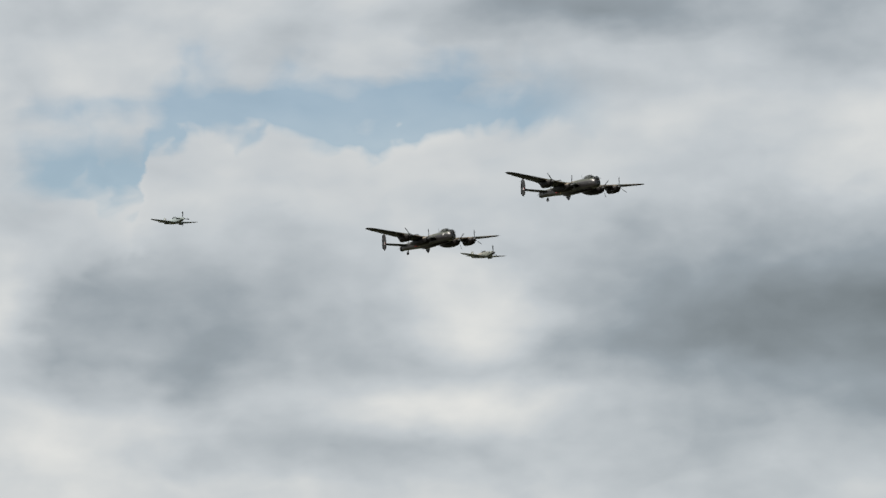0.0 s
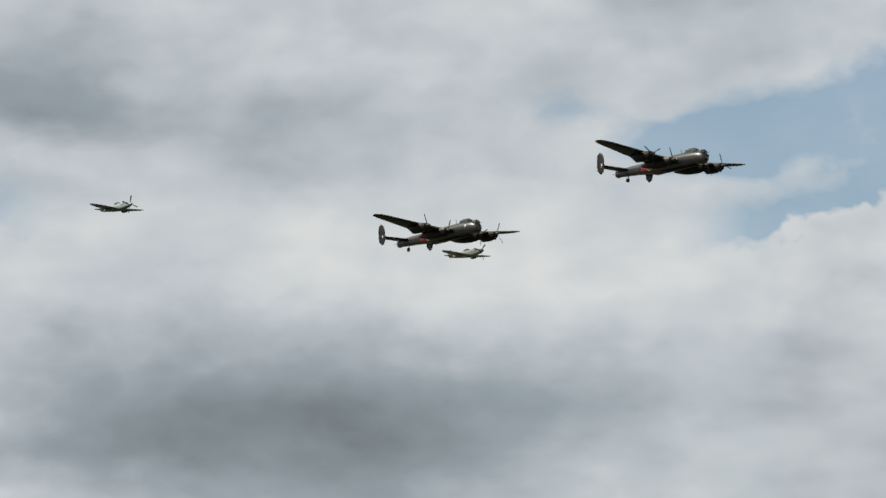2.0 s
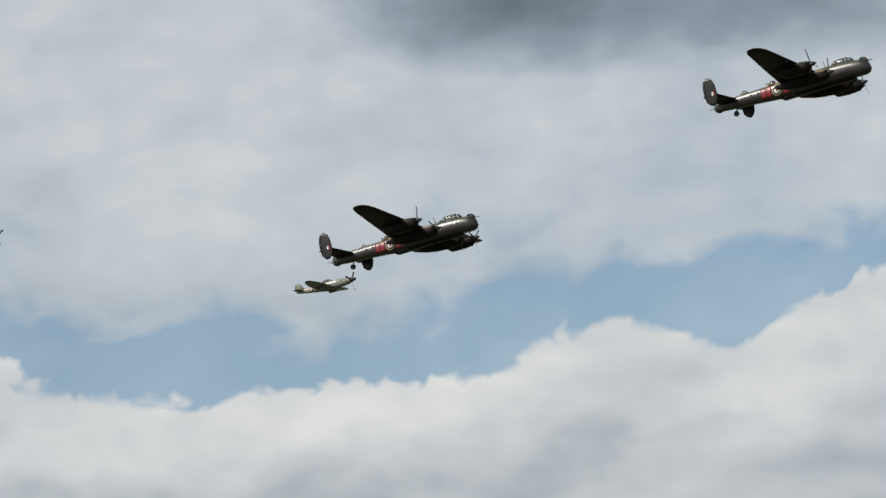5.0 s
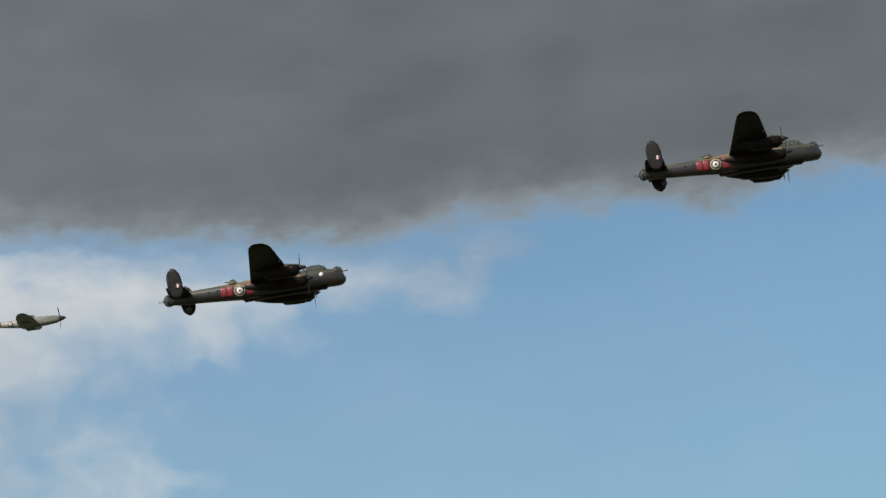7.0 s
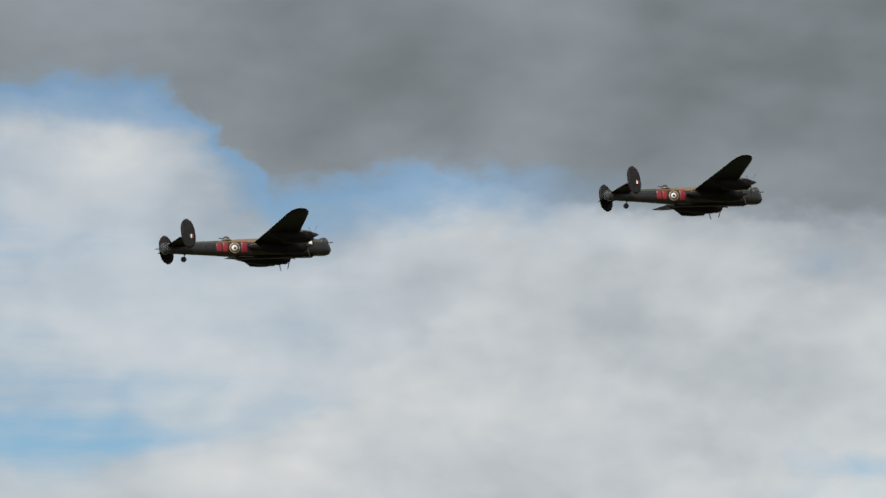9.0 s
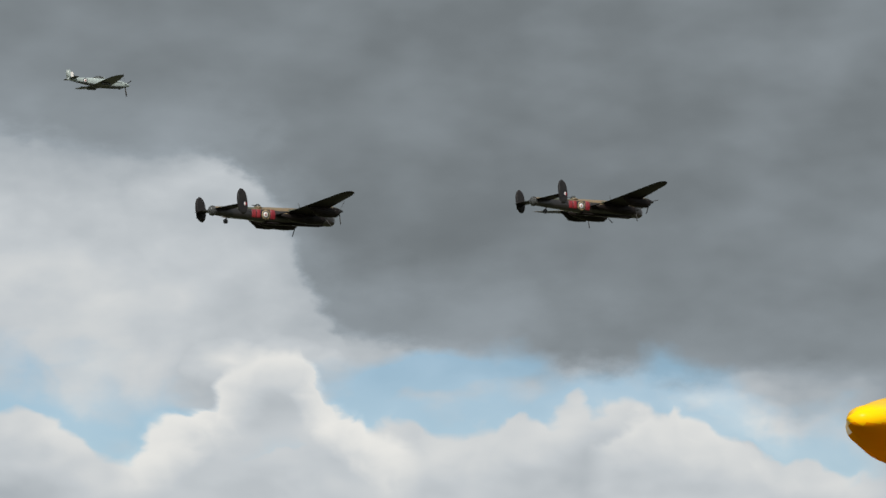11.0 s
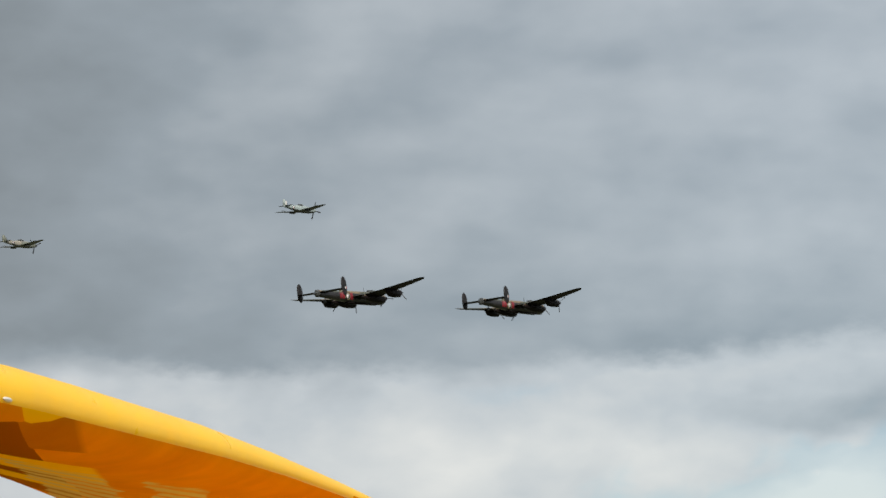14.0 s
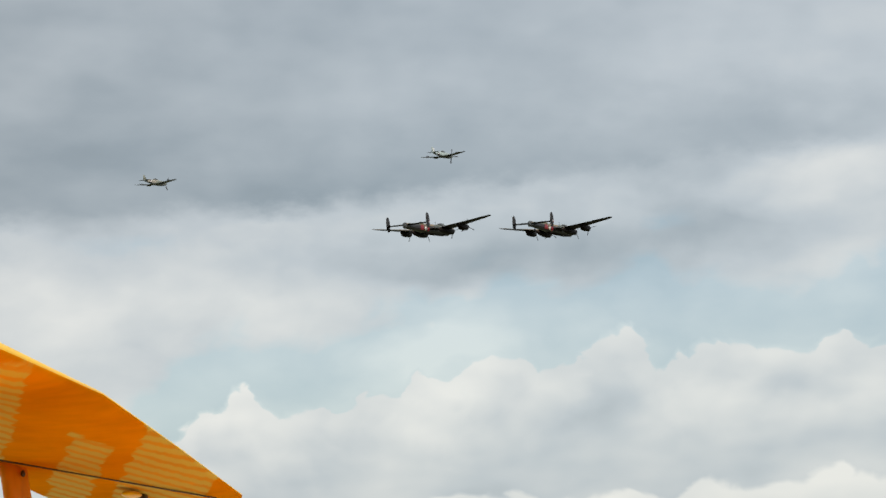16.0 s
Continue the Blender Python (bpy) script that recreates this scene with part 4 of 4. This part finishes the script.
    part("hinge_bracket", box(13.56, 13.68, 0.775, 0.815, -0.30, -0.26, bevel=0.006), seam, upper)
    for s in (6.5, 6.9):
        part("hinge_gap", box(s, s + 0.24, 0.565, 0.575, -0.036, -0.02), seam, upper, smooth=False)
    for s, b, z1 in ((6.58, 0.6, -0.02), (7.1, 0.6, -0.02), (11.9, 1.2, -0.14)):
        st = part("interplane_strut", skin([[(s + dx * k, b + dy - (0.2 * (z1 - z) / 1.36), z) for dx, dy in ((-0.25, 0), (-0.22, 0.03), (0.22, 0.03), (0.25, 0), (0.22, -0.03), (-0.22, -0.03))] for z, k in ((z1, 1.0), (z1 - 0.12, 1.0), (-1.38, 1.2))]), shaded_orange, top, "flat interplane strut, yellow deepened to orange as shade")
        st.matrix_basis = base
        for e in (0.0,):
            part("bolt", ball((s + e, b - 0.06, z1 - 0.06), 0.035, 0.012, 0.02, 10, 6), seam, st)
    # body and wheels that carry it
    mid = 7.6
    f = part("fuselage", skin([[(mid + p[1], x, p[2]) for p in oval(0, z, w, h, 28, 2.3)] for x, z, w, h in ((-1.3, -1.2, 0.35, 0.35), (-1.1, -1.2, 0.42, 0.42), (0, -1.2, 0.45, 0.5), (1.8, -1.18, 0.42, 0.5), (4, -1.15, 0.25, 0.32), (5.2, -1.1, 0.06, 0.12))]), yellow, top)
    f.matrix_basis = base
    for s in (-0.8, 0.8):
        leg = part("undercarriage_leg", rod((mid + s * 0.4, -0.3, -1.4), (mid + s, -0.3, -2.44), 0.05), steel, top)
        leg.matrix_basis = base
        part("wheel", ball((mid + s, -0.3, -2.44), 0.09, 0.275, 0.275), black, leg)
    tl = part("tail_skid", rod((mid, 4.9, -1.15), (mid, 5.1, -2.715), 0.04), steel, top)
    tl.matrix_basis = base


yellow_biplane()


# ---- the grey-green fin with its mast ----
def grey_fin():
    top = tagged(new("tail_fin"), "grey-green rounded aircraft fin topped by a short black mast", "aircraft fin")
    az = radians(-37.44)
    top.matrix_basis = pose(12.0 * math.sin(az), 12.0 * math.cos(az), 0, 0, 0, 37.44 + 28)
    rings = []
    for z, w in ((0.0, 0.3), (1.2, 0.26), (1.9, 0.2), (2.25, 0.145), (2.4, 0.128), (2.48, 0.105), (2.53, 0.087), (2.57, 0.066), (2.595, 0.048), (2.612, 0.03), (2.622, 0.008)):
        rings.append([(p[1], p[2], z) for p in oval(0, 0, w * 1.05, w * 0.5, 24, 2.6)])
    body = part("fin_body", skin(rings), grey_green, top)
    part("fin_edge", skin([[(p[0] * 0.30 + 0.74 * max(q[0] for q in r), p[1] * 0.98, p[2] + 0.002) for p in r] for r in rings]), pale_edge, body, "paler rounded edge strip")
    part("mast", rod((0.012, 0, 2.56), (0.0, 0, 2.775), 0.0195), black, top, "short black mast")


grey_fin()

# ---- the flying formation ----
lead = bomber(False)
second = bomber(True)
grey_fighter = fighter("silver-grey single-engined fighter with white fin flash, flying", silver, dark_under, True, 4)
brown_fighter = fighter("brown and green camouflaged single-engined fighter, flying", fighter_camo, shaded_under, False, 3)


def spin(aircraft, step):
    """Each propeller turns on its shaft."""
    k = 0
    for p in aircraft.children:
        if p.name.split(".")[0] == "propeller":
            at = p.matrix_basis.translation.copy()
            walk(p, [(0.1 * i, pose(at.x, at.y, at.z, step * i + 40 * k)) for i in range(161)])
            k += 1


def motions():
    walk(lead, [
        (0, pose(-582.60, 435.23, 94.51, -1.60, -0.49, -4.31)),
        (0.5, pose(-538.20, 433.78, 95.25, -1.41, -0.62, -4.20)),
        (1, pose(-493.93, 432.74, 96.09, -1.44, -0.76, -4.04)),
        (1.5, pose(-449.83, 432.01, 96.93, -1.56, -1.00, -3.98)),
        (2, pose(-405.93, 431.54, 97.59, -1.36, -1.29, -4.08)),
        (2.5, pose(-362.16, 431.28, 98.35, -1.03, -1.69, -4.23)),
        (2.8, pose(-335.99, 431.17, 98.78, -0.93, -1.93, -4.28)),
        (3, pose(-318.58, 431.13, 99.04, -0.89, -2.09, -4.30)),
        (3.5, pose(-275.13, 431.10, 99.76, -0.84, -2.54, -4.38)),
        (4, pose(-231.90, 431.13, 100.19, -0.78, -3.08, -4.43)),
        (4.5, pose(-188.74, 431.22, 100.75, -0.53, -3.53, -4.63)),
        (5, pose(-145.84, 431.30, 101.06, -0.20, -3.83, -4.81)),
        (5.5, pose(-103.15, 431.38, 101.25, -1.13, -3.42, -3.61)),
        (6, pose(-60.38, 431.50, 101.52, -1.12, -3.52, -3.50)),
        (6.4, pose(-26.22, 431.60, 101.71, -1.11, -3.58, -3.41)),
        (6.8, pose(7.93, 431.69, 101.86, -1.10, -3.62, -3.32)),
        (7.3, pose(50.50, 431.79, 101.95, -1.97, -4.04, -2.79)),
        (7.5, pose(67.54, 431.81, 102.02, -1.92, -4.01, -2.80)),
        (7.8, pose(93.11, 431.87, 102.00, -1.82, -3.96, -2.83)),
        (8, pose(110.25, 431.85, 102.15, -1.75, -3.94, -2.85)),
        (8.2, pose(127.30, 431.86, 102.16, -1.68, -3.92, -2.85)),
        (8.7, pose(170.05, 431.84, 102.24, -1.09, -3.55, -2.85)),
        (9.2, pose(212.80, 431.80, 102.27, -1.09, -3.46, -2.72)),
        (9.8, pose(264.22, 431.72, 102.26, -1.10, -3.31, -2.55)),
        (10.3, pose(307.28, 431.58, 102.23, -0.78, -2.84, -2.00)),
        (10.5, pose(324.55, 431.51, 102.24, -0.73, -2.75, -1.97)),
        (11, pose(367.65, 431.45, 102.23, -0.56, -2.48, -1.90)),
        (11.5, pose(410.92, 431.44, 102.17, -0.57, -2.23, -1.85)),
        (11.7, pose(428.30, 431.43, 102.20, -0.65, -2.15, -1.83)),
        (12, pose(454.50, 431.38, 102.15, -0.86, -2.06, -1.80)),
        (12.5, pose(498.26, 431.42, 102.08, -1.62, -1.94, -1.75)),
        (13, pose(542.31, 431.52, 102.03, -2.37, -1.81, -1.68)),
        (13.5, pose(586.65, 431.70, 102.05, -2.55, -1.58, -1.55)),
        (14, pose(631.29, 432.06, 102.04, -2.26, -1.17, -1.35)),
        (14.5, pose(676.34, 432.45, 102.28, -1.56, -0.64, -1.12)),
        (15, pose(721.79, 433.01, 102.52, -0.91, -0.06, -0.88)),
        (15.3, pose(749.29, 433.42, 102.67, -0.76, 0.23, -0.75)),
        (15.5, pose(767.71, 433.73, 102.86, -0.74, 0.40, -0.67)),
        (16, pose(813.95, 434.92, 103.20, -0.90, 0.81, -0.47)),
    ])
    walk(second, [
        (0, pose(-632.50, 436.29, 89.65, -0.59, -2.04, -3.77)),
        (0.5, pose(-587.27, 433.85, 90.53, -0.09, -2.08, -3.71)),
        (1, pose(-542.61, 431.99, 91.06, 0.37, -2.17, -3.55)),
        (1.5, pose(-498.47, 430.61, 91.34, 0.36, -2.37, -3.35)),
        (2, pose(-454.83, 429.59, 91.54, -0.09, -2.54, -3.22)),
        (2.5, pose(-411.56, 428.97, 91.52, -0.68, -2.88, -3.26)),
        (2.8, pose(-385.71, 428.80, 91.50, -0.89, -3.08, -3.30)),
        (3, pose(-368.55, 428.73, 91.49, -0.98, -3.17, -3.32)),
        (3.5, pose(-325.82, 428.73, 91.33, -1.28, -3.34, -3.30)),
        (4, pose(-283.34, 428.92, 91.12, -1.69, -3.71, -3.16)),
        (4.5, pose(-241.01, 429.23, 90.97, -1.90, -4.13, -3.08)),
        (5, pose(-198.71, 429.64, 90.95, -1.84, -4.47, -3.07)),
        (5.5, pose(-156.56, 430.05, 90.94, -0.09, -4.09, -2.77)),
        (6, pose(-114.54, 430.42, 90.87, -0.08, -4.17, -2.64)),
        (6.4, pose(-80.96, 430.67, 90.86, -0.08, -4.23, -2.54)),
        (6.8, pose(-47.39, 430.88, 90.89, -0.08, -4.27, -2.42)),
        (7.3, pose(-5.38, 431.06, 91.01, -0.04, -4.65, -1.92)),
        (7.5, pose(11.43, 431.09, 91.08, -0.02, -4.68, -2.02)),
        (7.8, pose(36.75, 431.11, 91.22, 0.06, -4.72, -2.19)),
        (8, pose(53.53, 431.10, 91.33, 0.15, -4.74, -2.27)),
        (8.2, pose(70.40, 431.06, 91.52, 0.25, -4.76, -2.32)),
        (8.7, pose(112.50, 430.99, 91.67, -0.22, -4.29, -1.84)),
        (9.2, pose(154.82, 430.76, 92.06, -0.28, -4.25, -1.67)),
        (9.8, pose(205.84, 430.38, 92.63, -0.38, -4.17, -1.46)),
        (10.3, pose(248.43, 430.10, 93.02, 1.82, -3.62, -1.43)),
        (10.5, pose(265.56, 429.95, 93.25, 1.68, -3.59, -1.32)),
        (11, pose(308.67, 429.50, 93.88, 1.04, -3.48, -0.99)),
        (11.5, pose(352.06, 429.02, 94.59, 0.27, -3.37, -0.74)),
        (11.7, pose(369.47, 428.86, 94.87, 0.04, -3.33, -0.66)),
        (12, pose(395.66, 428.67, 95.32, -0.31, -3.28, -0.53)),
        (12.5, pose(439.61, 428.42, 96.01, -0.99, -3.12, -0.28)),
        (13, pose(483.89, 428.36, 96.69, -1.47, -2.92, -0.05)),
        (13.5, pose(528.51, 428.54, 97.38, -1.90, -2.86, 0.11)),
        (14, pose(573.50, 429.07, 97.99, -2.63, -2.81, 0.31)),
        (14.5, pose(618.85, 430.11, 98.38, -3.14, -2.63, 0.54)),
        (15, pose(664.59, 431.70, 98.61, -3.06, -2.30, 0.76)),
        (15.3, pose(692.21, 432.99, 98.71, -2.84, -2.08, 0.90)),
        (15.5, pose(710.72, 433.98, 98.68, -2.64, -1.93, 1.01)),
        (16, pose(757.40, 436.80, 98.62, -2.02, -1.53, 1.26)),
    ])
    walk(grey_fighter, [
        (0, pose(-702.84, 417.29, 99.95, -1.03, -1.84, -3.77)),
        (0.5, pose(-655.44, 414.44, 100.64, -0.88, -2.14, -3.71)),
        (1, pose(-608.70, 412.26, 101.06, -0.75, -2.42, -3.65)),
        (1.5, pose(-562.64, 410.62, 100.99, -0.63, -2.69, -3.57)),
        (2, pose(-517.35, 409.36, 100.25, -0.52, -2.93, -3.50)),
        (2.5, pose(-472.54, 408.68, 99.10, -0.42, -3.16, -3.41)),
        (2.8, pose(-445.93, 408.40, 98.47, -0.37, -3.28, -3.36)),
        (3, pose(-428.26, 408.33, 97.96, -0.33, -3.36, -3.32)),
        (3.5, pose(-384.38, 408.27, 97.23, -0.26, -3.55, -3.22)),
        (4.5, pose(-297.65, 409.01, 96.01, -0.15, -3.86, -3.01)),
        (5, pose(-252.93, 410.44, 97.21, -0.11, -3.98, -2.90)),
        (5.5, pose(-209.53, 411.42, 97.20, -0.09, -4.09, -2.77)),
        (6, pose(-166.24, 412.44, 97.31, -0.08, -4.17, -2.64)),
        (6.5, pose(-123.02, 413.44, 97.55, -0.08, -4.24, -2.51)),
        (7, pose(-79.84, 414.38, 97.91, -0.09, -4.28, -2.37)),
        (8, pose(6.57, 415.96, 98.98, -0.15, -4.31, -2.06)),
        (8.7, pose(67.20, 416.74, 99.99, -0.22, -4.29, -1.84)),
        (9.2, pose(110.64, 417.12, 100.82, -0.28, -4.25, -1.67)),
        (9.8, pose(162.96, 417.36, 101.92, -0.38, -4.17, -1.46)),
        (10.3, pose(207.27, 416.91, 103.86, -0.47, -4.09, -1.27)),
        (10.5, pose(224.57, 417.03, 104.15, -0.51, -4.05, -1.20)),
        (11, pose(268.69, 416.87, 105.08, -0.62, -3.93, -1.00)),
        (11.5, pose(312.87, 416.85, 105.55, -0.74, -3.80, -0.80)),
        (11.7, pose(330.67, 416.86, 105.45, -0.79, -3.74, -0.72)),
        (12, pose(357.36, 416.80, 105.86, -0.87, -3.65, -0.60)),
        (12.5, pose(401.94, 416.83, 106.60, -1.01, -3.47, -0.39)),
        (13, pose(446.99, 416.84, 107.07, -1.17, -3.28, -0.17)),
        (13.5, pose(493.01, 416.05, 108.14, -1.34, -3.07, 0.06)),
        (14, pose(538.95, 415.87, 109.08, -1.52, -2.84, 0.29)),
        (14.5, pose(585.68, 415.25, 110.18, -1.71, -2.58, 0.53)),
        (15, pose(632.52, 415.47, 110.31, -1.92, -2.31, 0.77)),
        (15.3, pose(661.09, 415.21, 110.79, -2.05, -2.14, 0.92)),
        (15.5, pose(680.02, 415.57, 110.55, -2.13, -2.02, 1.02)),
        (16, pose(727.67, 416.51, 110.79, -2.36, -1.71, 1.28)),
    ])
    walk(brown_fighter, [
        (0, pose(-666.42, 472.35, 91.34, -1.03, -1.84, -3.77)),
        (0.5, pose(-621.10, 469.75, 92.59, -0.88, -2.14, -3.71)),
        (1, pose(-576.45, 467.75, 93.54, -0.75, -2.42, -3.65)),
        (1.5, pose(-532.32, 466.38, 94.30, -0.63, -2.69, -3.57)),
        (2, pose(-488.63, 465.67, 94.48, -0.52, -2.93, -3.50)),
        (2.5, pose(-445.32, 465.42, 94.73, -0.42, -3.16, -3.41)),
        (2.8, pose(-419.31, 465.65, 94.78, -0.37, -3.28, -3.36)),
        (3, pose(-402.46, 465.51, 94.75, -0.33, -3.36, -3.32)),
        (3.5, pose(-359.72, 466.06, 94.85, -0.26, -3.55, -3.22)),
        (4, pose(-317.00, 467.00, 94.89, -0.20, -3.71, -3.12)),
        (4.5, pose(-274.59, 468.10, 94.50, -0.15, -3.86, -3.01)),
        (5, pose(-232.47, 469.14, 94.48, -0.11, -3.98, -2.90)),
        (5.5, pose(-190.70, 469.94, 95.52, -0.09, -4.09, -2.77)),
        (6, pose(-148.85, 470.99, 95.85, -0.08, -4.17, -2.64)),
        (6.5, pose(-107.07, 471.99, 96.25, -0.08, -4.24, -2.51)),
        (7, pose(-65.32, 472.93, 96.73, -0.09, -4.28, -2.37)),
        (7.3, pose(-40.31, 473.38, 97.37, -0.10, -4.30, -2.28)),
        (8, pose(18.23, 474.49, 97.92, -0.15, -4.31, -2.06)),
        (8.7, pose(76.87, 475.30, 98.95, -0.22, -4.29, -1.84)),
        (9.2, pose(118.88, 475.72, 99.78, -0.28, -4.25, -1.67)),
        (9.8, pose(169.49, 476.07, 100.85, -0.38, -4.17, -1.46)),
        (12.5, pose(401.04, 476.55, 106.24, -1.01, -3.47, -0.39)),
        (14, pose(533.35, 477.88, 108.41, -1.52, -2.84, 0.29)),
        (14.5, pose(578.20, 478.64, 109.84, -1.71, -2.58, 0.53)),
        (15, pose(623.60, 479.84, 109.97, -1.92, -2.31, 0.77)),
        (15.3, pose(650.92, 480.84, 110.42, -2.05, -2.14, 0.92)),
        (15.5, pose(669.22, 481.71, 110.25, -2.13, -2.02, 1.02)),
        (16, pose(715.30, 484.41, 109.01, -2.36, -1.71, 1.28)),
    ])
    for aircraft, step in ((lead, 67), (second, 71), (grey_fighter, 76), (brown_fighter, 64)):
        spin(aircraft, step)


motions()
